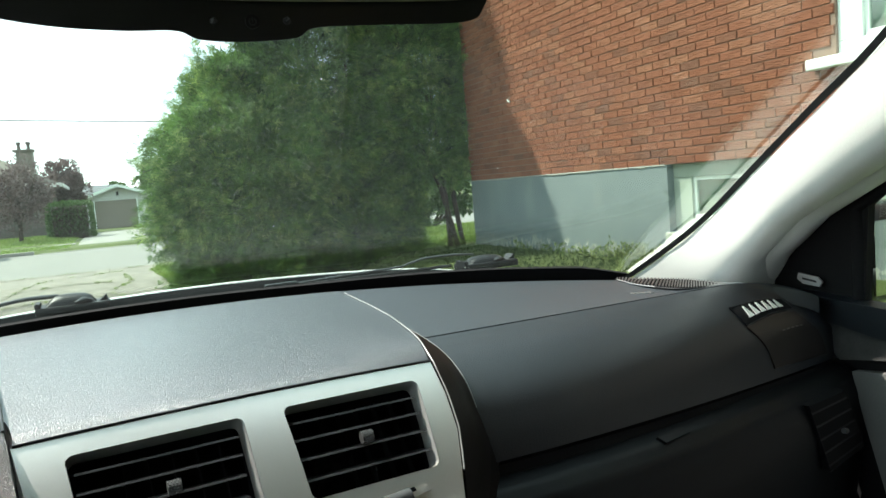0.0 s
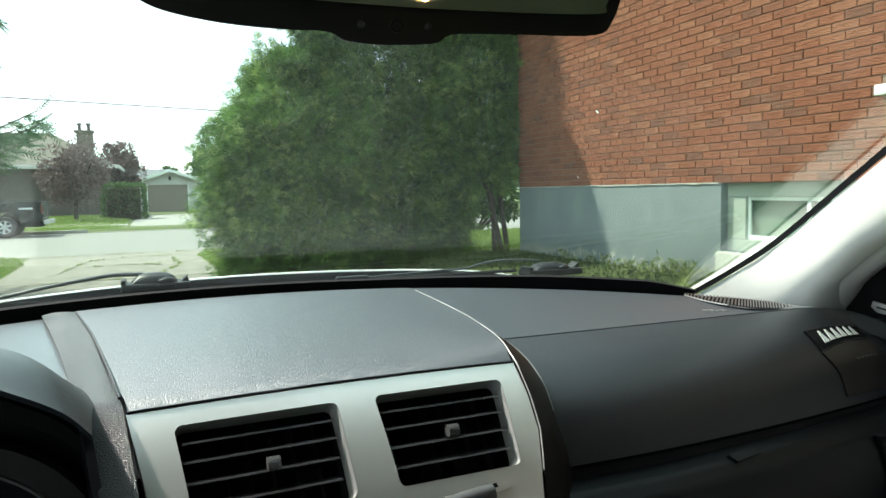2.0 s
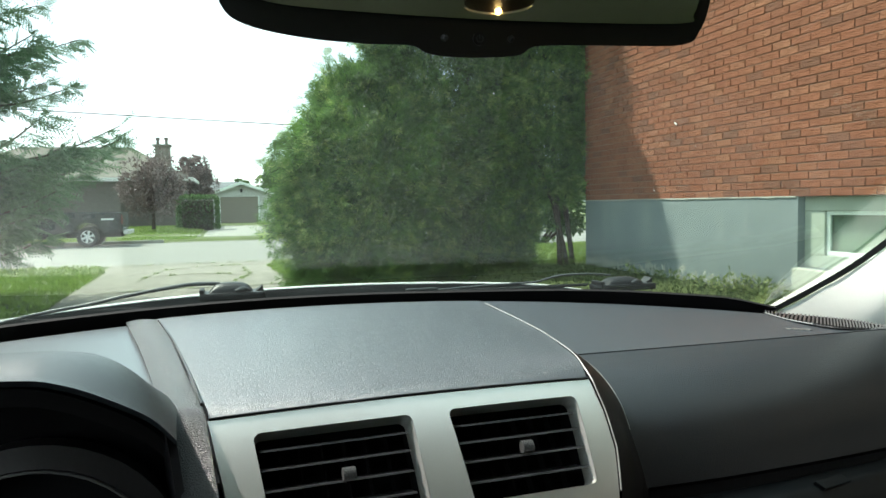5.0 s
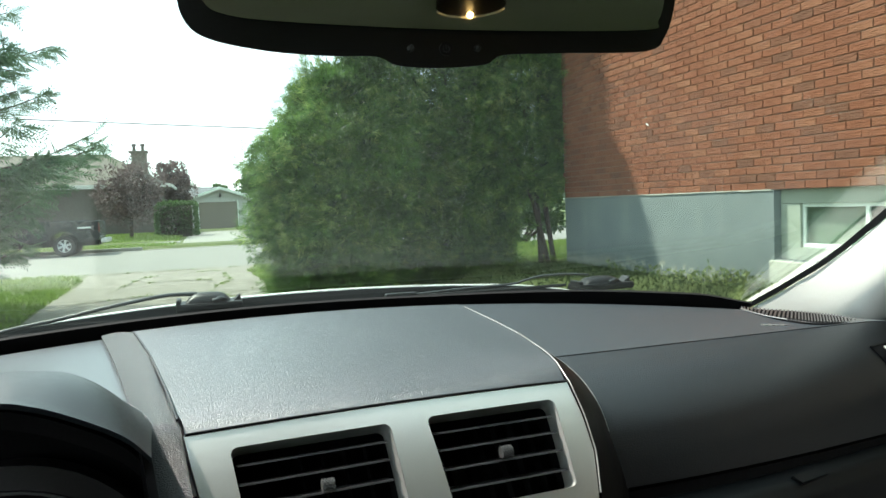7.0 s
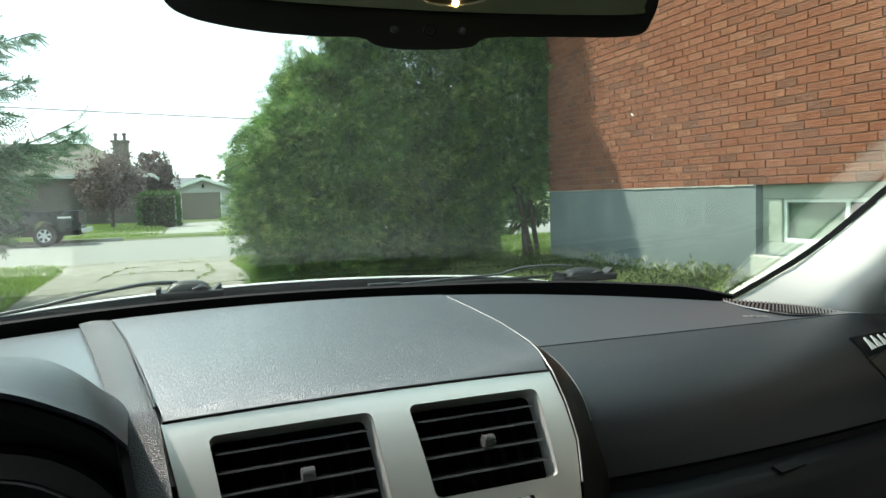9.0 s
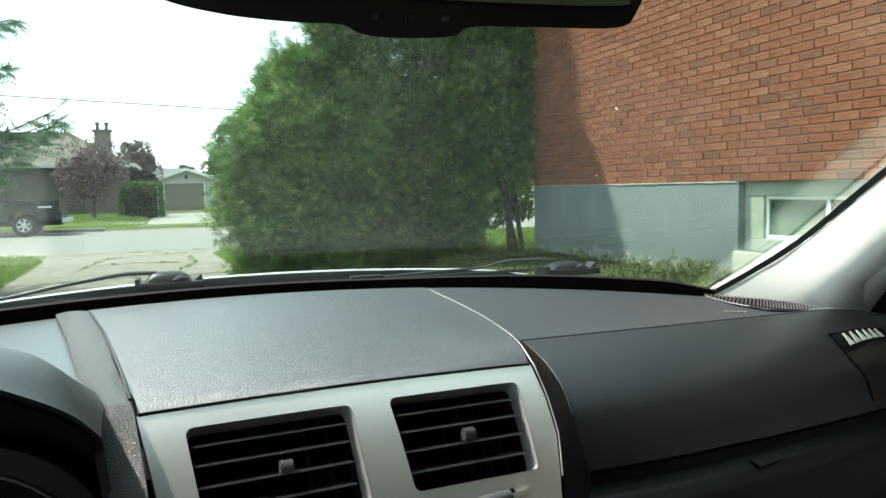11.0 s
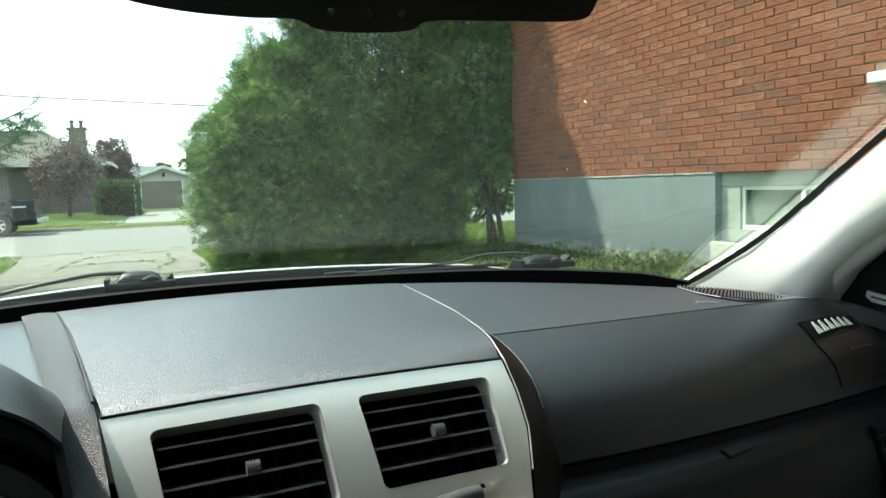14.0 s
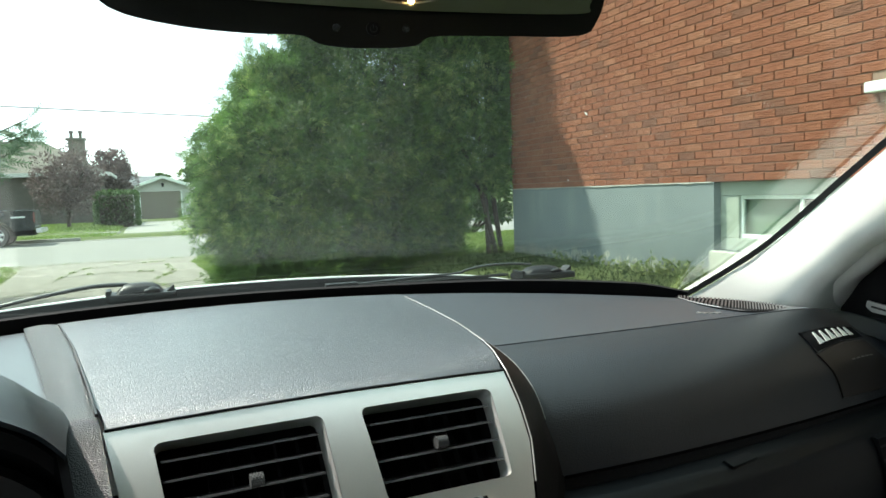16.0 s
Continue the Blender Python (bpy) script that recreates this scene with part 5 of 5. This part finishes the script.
part("vent_knob", tube(bmesh.new(), [(0.644, 0.5385, 1.062), (0.651, 0.5405, 1.060)], 0.003, 10), KNOBM, low, smooth=60)


# pillars: front edge and rear edge, bottom to top
PILLAR_F = [(0.690, 0.960, 1.180), (0.662, 0.822, 1.240), (0.648, 0.728, 1.288), (0.632, 0.620, 1.357), (0.617, 0.533, 1.411), (0.602, 0.452, 1.460), (0.570, 0.330, 1.545), (0.530, 0.200, 1.640)]
PILLAR_R = [(0.742, 0.720, 1.165), (0.742, 0.712, 1.205), (0.740, 0.698, 1.248), (0.735, 0.640, 1.297), (0.725, 0.535, 1.350), (0.705, 0.400, 1.415), (0.675, 0.230, 1.520), (0.640, 0.080, 1.630)]


def pillar(side):
    def f(a, s):
        t = s * (len(PILLAR_F) - 1)
        k = min(int(t), len(PILLAR_F) - 2)
        p = Vector(PILLAR_F[k]).lerp(Vector(PILLAR_F[k + 1]), t - k)
        q = Vector(PILLAR_R[k]).lerp(Vector(PILLAR_R[k + 1]), t - k)
        o = p.lerp(q, a)
        k = 0.55 + 0.45 * min(1, s * 3)
        o += Vector((-0.048, -0.020, -0.028)) * (1.87 * a * (1 - a ** 4) * k)
        return (side * o.x, o.y, o.z)
    return slab(f, 16, 40, (side * 0.05, -0.004, 0.002))


part("windscreen_pillar", pillar(1), CREAM, car, "pale sunlit windscreen pillar trim", smooth=50)
part("windscreen_pillar", pillar(-1), CREAM, car, "pale windscreen pillar trim", smooth=50)
for side in (1, -1):
    fin = lambda a, s, side=side: (side * (smooth_run(PILLAR_F, s).x - 0.001 - 0.0030 * a), smooth_run(PILLAR_F, s).y + 0.001 + 0.0032 * a, smooth_run(PILLAR_F, s).z + 0.0008 + 0.0056 * a)
    part("pillar_seal", slab(fin, 3, 40, (side * 0.0012, 0.0008, -0.0002)), RUBBER, car, "black rubber screen seal", smooth=60)


def screen(a, s):
    t = s * (len(PILLAR_F) - 1)
    k = min(int(t), len(PILLAR_F) - 2)
    p = Vector(PILLAR_F[k]).lerp(Vector(PILLAR_F[k + 1]), t - k)
    u = 2 * a - 1
    x = (p.x + 0.012) * u
    bow = 0.5 * (1 - u * u) + 0.25 * (1 + math.cos(math.pi * u))
    return (x, p.y + 0.010 + bow * lerp(0.045, 0.16, s), p.z + 0.006 + bow * lerp(0.030, 0.045, s))


shield = part("windscreen", slab(screen, 40, 30, (0, 0.004, 0.003)), SHIELD, car, "clear slightly dusty windscreen", smooth=90)
shield.visible_shadow = False
for (a, b), r in zip(((0.74, 0.56), (0.755, 0.41), (0.355, 0.72), (0.60, 0.60), (0.765, 0.515), (0.38, 0.445), (0.58, 0.30), (0.51, 0.565)), (0.0020, 0.0009, 0.0007, 0.0010, 0.0006, 0.0006, 0.0007, 0.0006)):
    bm = bmesh.new()
    bmesh.ops.create_icosphere(bm, subdivisions=1, radius=r, matrix=Matrix.Translation(Vector(screen(a, b)) - Vector((0, 0.0008, 0))) @ Matrix.Rotation(0.7, 4, "X") @ Matrix.Diagonal((0.6, 1.5, 0.25, 1)))
    part("speck", bm, WHITEP, shield, "pale dirt speck on the glass")


def band(u, s):
    """Black band at the foot of the windscreen."""
    x = lerp(-0.60, 0.566, u)
    lift = lerp(0.012, 0.003, step((-x - 0.35) / 0.3)) + 0.006 * step((x - 0.12) / 0.3) - 0.010 * step((x - 0.50) / 0.09)
    return (x, far_y(x) + lerp(0.050, 0.022, s), far_z(x) - 0.012 + lerp(0.0, 0.012 + lift - 0.004, s))


part("screen_band", slab(band, 60, 4, (0, 0.004, 0.002)), MATT, car, "black band at the windscreen foot", smooth=40)


def edge_z(x):
    """Height of the bonnet's rear edge."""
    return 1.2178 - 0.055 * (x - 0.14) ** 2 - 0.6 * max(0.0, abs(x) - 0.42) ** 2


def cowl(u, s):
    x = lerp(-0.70, 0.70, u)
    return (x, lerp(far_y(x) + 0.05, 1.392 - 0.50 * x * x, s), lerp(far_z(x) - 0.012, edge_z(x) - 0.0035, s) - 0.012 * math.sin(math.pi * s))


part("cowl", slab(cowl, 40, 8, (0, 0, -0.02)), COWLM, car, "black plastic cowl under the wipers", smooth=40)


def bonnet(u, s):
    x = lerp(-0.76, 0.76, u)
    back = 1.40 - 0.50 * x * x
    y = lerp(back, 2.35 - 0.4 * x * x, s)
    return (x, y, edge_z(x) - 0.150 * (y - back) - 0.10 * (y - back) ** 2 - 0.003 * (1 - min(1, s * 70)) ** 2)


part("bonnet", slab(bonnet, 40, 70, (0, 0, -0.02)), CARP, car, "white painted bonnet edge", smooth=40)


def wiper(px, py, pz, half, high, arm, arm_r, blade_pts, clip_at):
    """Pivot at px, py, pz: a moulded cap on a flat foot, the arm and the blade."""
    w = holder("wiper", car, "black windscreen wiper")
    bm = bmesh.new()
    prof = [(-0.72, 0.0), (-0.62, 0.45), (-0.46, 0.90), (-0.20, 1.0), (0.12, 1.0), (0.36, 0.90), (0.54, 0.60), (0.64, 0.15), (0.68, 0.0)]
    rows = []
    for dy, h, sh in ((-0.017, 0.25, 0.96), (-0.013, 0.72, 0.98), (-0.006, 0.98, 1.0), (0.004, 1.0, 1.0), (0.013, 0.75, 0.96), (0.018, 0.0, 0.9)):
        rows.append([bm.verts.new((px + a * half * sh, py + dy, pz + b * h * high)) for a, b in prof])
    for r0, r1 in zip(rows, rows[1:]):
        for i in range(len(prof) - 1):
            bm.faces.new((r0[i], r0[i + 1], r1[i + 1], r1[i]))
    bm.faces.new(rows[0])
    part("pivot_cover", bm, BLACK, w, "moulded black pivot cover", smooth=55)
    part("cover_button", tube(bmesh.new(), [(px + half * 0.10, py - 0.019, pz + high * 0.16), (px + half * 0.34, py - 0.017, pz + high * 0.40), (px + half * 0.56, py - 0.014, pz + high * 0.22)], [0.0015, 0.0034, 0.0015], 8), SLATM, w, smooth=60)
    part("pivot_base", boxed(px - half, px + half * 1.05, py - 0.021, py + 0.020, pz - 0.010, pz), BLACK, w, bevel=0.003)
    part("base_tab", boxed(px - half, px - half * 0.86, py - 0.019, py + 0.012, pz - 0.002, pz + 0.005), BLACK, w, bevel=0.0015)
    part("base_tab", prism([(px + half * 0.74, py - 0.012, pz - 0.001), (px + half, py - 0.012, pz - 0.001), (px + half * 0.98, py - 0.012, pz + 0.007)], (0, 0.02, 0)), BLACK, w)
    part("arm", tube(bmesh.new(), [smooth_run(arm, s) for s in np.linspace(0, 1, 24)], [lerp(arm_r[0], arm_r[1], s) for s in np.linspace(0, 1, 24)], 8), SLATM, w, smooth=50)
    part("blade", tube(bmesh.new(), blade_pts, 0.0024, 6), RUBBER, w, smooth=50)
    part("blade_clip", boxed(clip_at[0] - 0.022, clip_at[0] + 0.022, clip_at[1] - 0.006, clip_at[1] + 0.006, clip_at[2] - 0.005, clip_at[2] + 0.005), BLACK, w, bevel=0.002)
    return w


wiper(-0.106, 0.985, 1.2590, 0.039, 0.0115, [(-0.120, 0.985, 1.2690), (-0.150, 0.985, 1.2700), (-0.177, 0.985, 1.2675), (-0.229, 0.985, 1.2595), (-0.280, 0.983, 1.2500), (-0.330, 0.978, 1.2430), (-0.390, 0.96, 1.2320), (-0.48, 0.92, 1.2200)], (0.0027, 0.0020), [(-0.16, 0.957, 1.2460), (-0.32, 0.93, 1.2340), (-0.60, 0.83, 1.205)], (-0.46, 0.895, 1.222))
wiper(0.454, 0.985, 1.2435, 0.044, 0.0095, [(0.435, 0.985, 1.2560), (0.400, 0.985, 1.2590), (0.358, 0.985, 1.2590), (0.330, 0.985, 1.2545), (0.313, 0.985, 1.2510), (0.244, 0.982, 1.2500), (0.16, 0.975, 1.2480)], (0.0017, 0.0015), [(0.39, 0.972, 1.2450), (0.14, 0.972, 1.2455), (-0.16, 0.960, 1.2415)], (0.142, 0.972, 1.2470))


# inside mirror, turned a little towards the driver
def mirror_y(x, z):
    return 0.355 + 0.10 * (z - 1.485) - 0.12 * (x - 0.02)


MIR = [(-0.1058, 1.5067), (-0.1068, 1.4742), (-0.1036, 1.4576), (-0.0928, 1.4493), (-0.0674, 1.4439), (-0.0395, 1.4416), (-0.0184, 1.4413), (-0.0089, 1.4372), (0.0088, 1.4358), (0.0334, 1.4372), (0.0434, 1.4419), (0.0743, 1.4428), (0.1179, 1.4438), (0.1289, 1.4518), (0.1352, 1.4672), (0.1373, 1.485), (0.1365, 1.507), (0.1147, 1.5163), (-0.0843, 1.5198)]
INNER = [(-0.0974, 1.5041), (-0.0984, 1.4761), (-0.0953, 1.4663), (-0.0876, 1.4608), (-0.0642, 1.4574), (-0.0002, 1.4543), (0.0565, 1.4533), (0.1176, 1.4541), (0.1241, 1.4588), (0.1283, 1.4695), (0.1298, 1.4853), (0.1281, 1.5004), (0.1096, 1.5074), (-0.0812, 1.5109)]
def closed_run(pts, n):
    """A soft closed outline through the points."""
    k, out = len(pts), []
    for i in range(n):
        t = i / n * k
        j, f = int(t), t - int(t)
        p = [pts[(j + m) % k] for m in (-1, 0, 1, 2)]
        w = (-0.5 * f + f * f - 0.5 * f ** 3, 1 - 2.5 * f * f + 1.5 * f ** 3, 0.5 * f + 2 * f * f - 1.5 * f ** 3, -0.5 * f * f + 0.5 * f ** 3)
        out.append(tuple(sum(a * q[d] for a, q in zip(w, p)) for d in (0, 1)))
    return out


mirror = part("rear_mirror", prism([(x, mirror_y(x, z), z) for x, z in closed_run(MIR, 90)], (0.004, 0.032, 0.013)), CASE, car, "black-framed interior rear-view mirror", bevel=0.006, smooth=50)
part("mirror_glass", prism([(x, mirror_y(x, z) - 0.0025, z) for x, z in closed_run(INNER, 70)], (0, 0.0021, 0)), MIRROR, mirror, "silvered glass showing the headliner")
MARK = surface("dim_marking", (0.025, 0.026, 0.028), (0.04, 0.042, 0.045), 30, 0.5)


def on_mirror(x, z, out=0.001):
    return (x, mirror_y(x, z) - out, z)


power = part("power_button", tube(bmesh.new(), [on_mirror(0.0148, 1.4448, -0.001), on_mirror(0.0148, 1.4448, 0.0012)], 0.0032, 20), BLACK, mirror, "small round power button", smooth=40)
part("power_ring", tube(bmesh.new(), [on_mirror(0.0148 + 0.0016 * math.sin(a), 1.4448 + 0.0016 * math.cos(a), 0.0014) for a in np.linspace(0.6, 2 * math.pi - 0.6, 22)], 0.00028, 6), MARK, power)
part("power_bar", tube(bmesh.new(), [on_mirror(0.0148, 1.4449, 0.0014), on_mirror(0.0148, 1.4468, 0.0014)], 0.00028, 6), MARK, power)
for x in (-0.0020, 0.0304):
    part("sensor", tube(bmesh.new(), [on_mirror(x, 1.4452, -0.001), on_mirror(x, 1.4452, 0.0008), on_mirror(x, 1.4452, 0.0012)], [0.0017, 0.0017, 0.0012], 16), STRIPM, mirror, "dark round light sensor", smooth=40)
part("stalk", tube(bmesh.new(), [(0.02, 0.385, 1.49), (0.02, 0.41, 1.55), (0.02, 0.41, 1.625)], 0.012, 10), BLACK, mirror, smooth=60)

# door beside the passenger
door = holder("door", car, "black and grey front door")
part("sail_panel", prism([(0.748, 0.86, 1.16), (0.748, 0.70, 1.285), (0.748, 0.54, 1.378), (0.742, 0.40, 1.44), (0.742, 0.53, 1.34), (0.742, 0.572, 1.300), (0.742, 0.580, 1.182), (0.748, 0.60, 1.15)], (0.012, 0, 0)), MATT, door, "black mirror sail panel")
part("badge", prism([(0.739, 0.668, 1.214), (0.739, 0.640, 1.2105), (0.739, 0.634, 1.2045), (0.739, 0.638, 1.1985), (0.739, 0.662, 1.2005), (0.739, 0.670, 1.2065)], (0.003, 0, 0)), BADGE, door, "small metal speaker badge", bevel=0.0008)
part("badge_bar", prism([(0.7384, 0.662, 1.2085), (0.7384, 0.642, 1.2058), (0.7384, 0.642, 1.2035), (0.7384, 0.662, 1.2060)], (0.0008, 0, 0)), BLACK, door)
def door_sheet(name, outline, x, material, label=""):
    return part(name, prism([(x, y, z) for y, z in outline], (0.03, 0, 0)), material, door, label, bevel=0.003, smooth=30)


door_sheet("window_rail", [(0.665, 1.192), (0.66, 1.168), (0.54, 1.147), (-1.2, 1.13), (-1.2, 1.18), (0.54, 1.184)], 0.722, PAD, "dark padded door top")
door_sheet("upper_trim", [(0.66, 1.166), (0.605, 1.114), (0.54, 1.124), (-1.2, 1.10), (-1.2, 1.128), (0.54, 1.145)], 0.728, SPECK, "speckled grey upper door trim")
door_sheet("shadow_gap", [(0.605, 1.113), (0.588, 1.104), (0.54, 1.110), (-1.2, 1.08), (-1.2, 1.099), (0.54, 1.123)], 0.735, MATT)
door_sheet("lower_trim", [(0.588, 1.103), (0.575, 1.05), (0.56, 1.0), (0.53, 0.9), (0.5, 0.45), (-1.2, 0.45), (-1.2, 1.079), (0.54, 1.109)], 0.726, GREYP, "grey lower door trim")
part("door_inner", boxed(0.7565, 0.7605, -1.2, 0.80, 0.45, 1.158), DEEP, door)
part("window_glass", prism([(0.752, 0.585, 1.16), (0.752, 0.585, 1.30), (0.72, 0.10, 1.58), (0.70, -1.1, 1.60), (0.752, -1.1, 1.16)], (0.004, 0, 0)), PANE, door).visible_shadow = False
part("window_frame", tube(bmesh.new(), [(0.750, 0.588, 1.170), (0.748, 0.588, 1.295), (0.744, 0.53, 1.335), (0.725, 0.25, 1.49), (0.705, 0.05, 1.585)], 0.010, 8), MATT, door, smooth=50)

mir = holder("door_mirror", car, "dark outside door mirror")
bm = bmesh.new()
bmesh.ops.create_uvsphere(bm, u_segments=24, v_segments=14, radius=1)
for v in bm.verts:
    c = v.co
    c.x, c.y, c.z = (math.copysign(abs(c.x) ** 0.6, c.x), math.copysign(abs(c.y) ** 0.7, c.y), math.copysign(abs(c.z) ** 0.6, c.z))
    v.co = Vector((0.985 + c.x * 0.115, 0.735 + c.y * 0.055, 1.212 + c.z * 0.075))
part("housing", bm, TRUCKP, mir, "glossy dark mirror housing", smooth=60)
part("housing_glass", boxed(0.90, 1.07, 0.676, 0.680, 1.160, 1.265), MIRROR, mir)
part("bracket", tube(bmesh.new(), [(0.74, 0.70, 1.165), (0.93, 0.73, 1.170)], [0.024, 0.02], 10), BLACK, mir, smooth=60)

# shell that closes the car
part("headliner", slab(lambda a, s: (lerp(-0.64, 0.64, a), lerp(0.245, -2.4, s), 1.665 + 0.045 * math.sin(math.pi * a) + 0.03 * step(s * 3)), 16, 20, (0, 0, 0.02)), CLOTH, car, "pale cloth headliner", smooth=60)
part("roof", slab(lambda a, s: (lerp(-0.70, 0.70, a), lerp(0.30, -2.5, s), 1.70 + 0.06 * math.sin(math.pi * a) + 0.03 * step(s * 3)), 16, 10, (0, 0, 0.015)), CARP, car, smooth=60)
for sd in (-1, 1):
    part("roof_rail", tube(bmesh.new(), [(sd * 0.66, 0.12, 1.635), (sd * 0.66, -0.8, 1.69), (sd * 0.66, -2.4, 1.68)], 0.045, 10), CLOTH, car, smooth=60)
    part("body_side", boxed(sd * 0.762 if sd > 0 else -0.80, 0.80 if sd > 0 else -0.762, -2.5, 0.95, 0.32, 1.150), CARP, car)
    # Unseen opaque block where rear side windows would be, added to darken the cabin.
    part("side_blocker", boxed(sd * 0.70 if sd > 0 else -0.76, 0.76 if sd > 0 else -0.70, -2.1, -0.55, 1.14, 1.70), MATT, car)
    part("rear_post", boxed(sd * 0.66 if sd > 0 else -0.76, 0.76 if sd > 0 else -0.66, -2.5, -2.1, 1.14, 1.70), MATT, car)
    for y in (1.75, -1.75):
        w = holder("wheel", car)
        part("tyre", tube(bmesh.new(), [(sd * 0.56, y, 0.35), (sd * 0.58, y, 0.35), (sd * 0.75, y, 0.35), (sd * 0.77, y, 0.35)], [0.30, 0.345, 0.345, 0.30], 28), RUBBER, w, smooth=40)
        part("rim", tube(bmesh.new(), [(sd * 0.765, y, 0.35), (sd * 0.775, y, 0.35)], [0.22, 0.19], 24), ALLOY, w)
part("floor_pan", boxed(-0.762, 0.762, -2.5, 0.95, 0.28, 0.32), MATT, car)
# Closed to the roof with no rear window, added to keep light out behind.
part("tail_blocker", boxed(-0.762, 0.762, -2.52, -2.48, 0.32, 1.72), MATT, car)
part("bulkhead", boxed(-0.70, 0.70, 0.70, 0.74, 0.32, 1.10), MATT, car)
part("front_body", boxed(-0.76, 0.76, 0.95, 2.6, 0.32, 0.96), CARP, car)

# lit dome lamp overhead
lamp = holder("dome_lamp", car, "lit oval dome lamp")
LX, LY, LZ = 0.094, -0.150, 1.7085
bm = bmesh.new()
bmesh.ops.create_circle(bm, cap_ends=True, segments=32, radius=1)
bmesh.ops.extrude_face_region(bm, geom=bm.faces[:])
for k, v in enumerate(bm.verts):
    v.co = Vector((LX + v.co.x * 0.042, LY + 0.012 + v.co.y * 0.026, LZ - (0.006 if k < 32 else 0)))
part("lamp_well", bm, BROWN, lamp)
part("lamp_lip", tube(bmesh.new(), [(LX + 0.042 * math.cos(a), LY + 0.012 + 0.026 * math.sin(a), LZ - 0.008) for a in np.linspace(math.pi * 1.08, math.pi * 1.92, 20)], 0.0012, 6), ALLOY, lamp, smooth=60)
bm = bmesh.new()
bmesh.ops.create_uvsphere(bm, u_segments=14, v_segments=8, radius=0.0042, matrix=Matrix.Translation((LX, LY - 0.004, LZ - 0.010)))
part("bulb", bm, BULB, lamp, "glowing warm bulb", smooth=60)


# ---- bricks of the house wall, courses over the foundation ----
COURSE, LONG, JOINT, HEAD = 0.0677, 0.2074, 0.0074, 0.0044


def brick_mesh(k):
    rng = random.Random(900 + k)
    bm = boxed(0, 0.05, -LONG / 2, LONG / 2, 0, COURSE - JOINT)
    for v in bm.verts:
        v.co += Vector((rng.uniform(-0.0015, 0.0015), rng.uniform(-0.0025, 0.0025), rng.uniform(-0.0016, 0.0016)))
    bmesh.ops.bevel(bm, geom=[e for e in bm.edges if all(v.co.x < 0.02 for v in e.verts)], offset=0.0035, segments=1, affect="EDGES")
    me = bpy.data.meshes.new("brick")
    bm.to_mesh(me)
    bm.free()
    me.materials.append(BRICK)
    return me


def lay_bricks():
    rng = random.Random(77)
    shapes = [brick_mesh(k) for k in range(8)]
    inv = parent_world(house).inverted()
    made, verts, faces = 0, [], []
    pitch = LONG + HEAD
    for row in range(38):
        z = BRICK_Z + 0.003 + row * COURSE
        top = z + COURSE - JOINT
        shift = (row % 2) * pitch / 2 + rng.uniform(-0.03, 0.03)
        y = CORNER_Y - LONG / 2 - 0.004 - shift
        first = True
        while y > 1.2:
            length = LONG
            if first and shift > 0.05:
                first = False
                yy, ln = CORNER_Y - 0.004 - (shift - JOINT) / 2, shift - JOINT
                bricks = [(yy, ln), (y, length)]
            else:
                first = False
                bricks = [(y, length)]
            for yc, ln in bricks:
                a, b = yc - ln / 2, yc + ln / 2
                if z < UWZ1 and top > UWZ0 - 0.075:
                    if a < UW1 and b > UW1:
                        a = UW1 + 0.004
                    elif b <= UW1 and a > UW0:
                        continue
                    if top <= UWZ0 + 0.06 and a < UW1 + 0.17 and z < UWZ0 and z > UWZ0 - 0.09:
                        a = max(a, UW1 + 0.172)
                if b - a < 0.03:
                    continue
                x = WALL_X + rng.uniform(-0.002, 0.002)
                whole = abs((b - a) - LONG) < 1e-6
                if whole and made < 300 and 3.3 < yc < 6.3 and row < 24:
                    ob = new("brick", shapes[rng.randrange(8)])
                    ob.location = (x, yc, z)
                    ob.parent, ob.matrix_parent_inverse = house, inv
                    made += 1
                else:
                    n = len(verts)
                    j = [rng.uniform(-0.0016, 0.0016) for _ in range(4)]
                    e = 0.004
                    for xx, s in ((x + 0.004, 0), (x, e)):
                        verts += [(xx, a + s, z + s + j[0]), (xx, b - s, z + s + j[1]), (xx, b - s, top - s + j[2]), (xx, a + s, top - s + j[3])]
                    verts += [(x + 0.05, a, z), (x + 0.05, b, z), (x + 0.05, b, top), (x + 0.05, a, top)]
                    faces.append((n + 4, n + 7, n + 6, n + 5))
                    for i in range(4):
                        k = (i + 1) % 4
                        faces.append((n + i, n + 4 + i, n + 4 + k, n + k))
                        faces.append((n + 8 + i, n + i, n + k, n + 8 + k))
            y -= pitch
    me = bpy.data.meshes.new("brickwork")
    me.from_pydata(verts, [], faces)
    me.materials.append(BRICKS)
    me.update()
    ob = new("brickwork", me)
    ob.parent, ob.matrix_parent_inverse = house, inv
    tagged(ob, "red brick courses", kind="stuff")


lay_bricks()
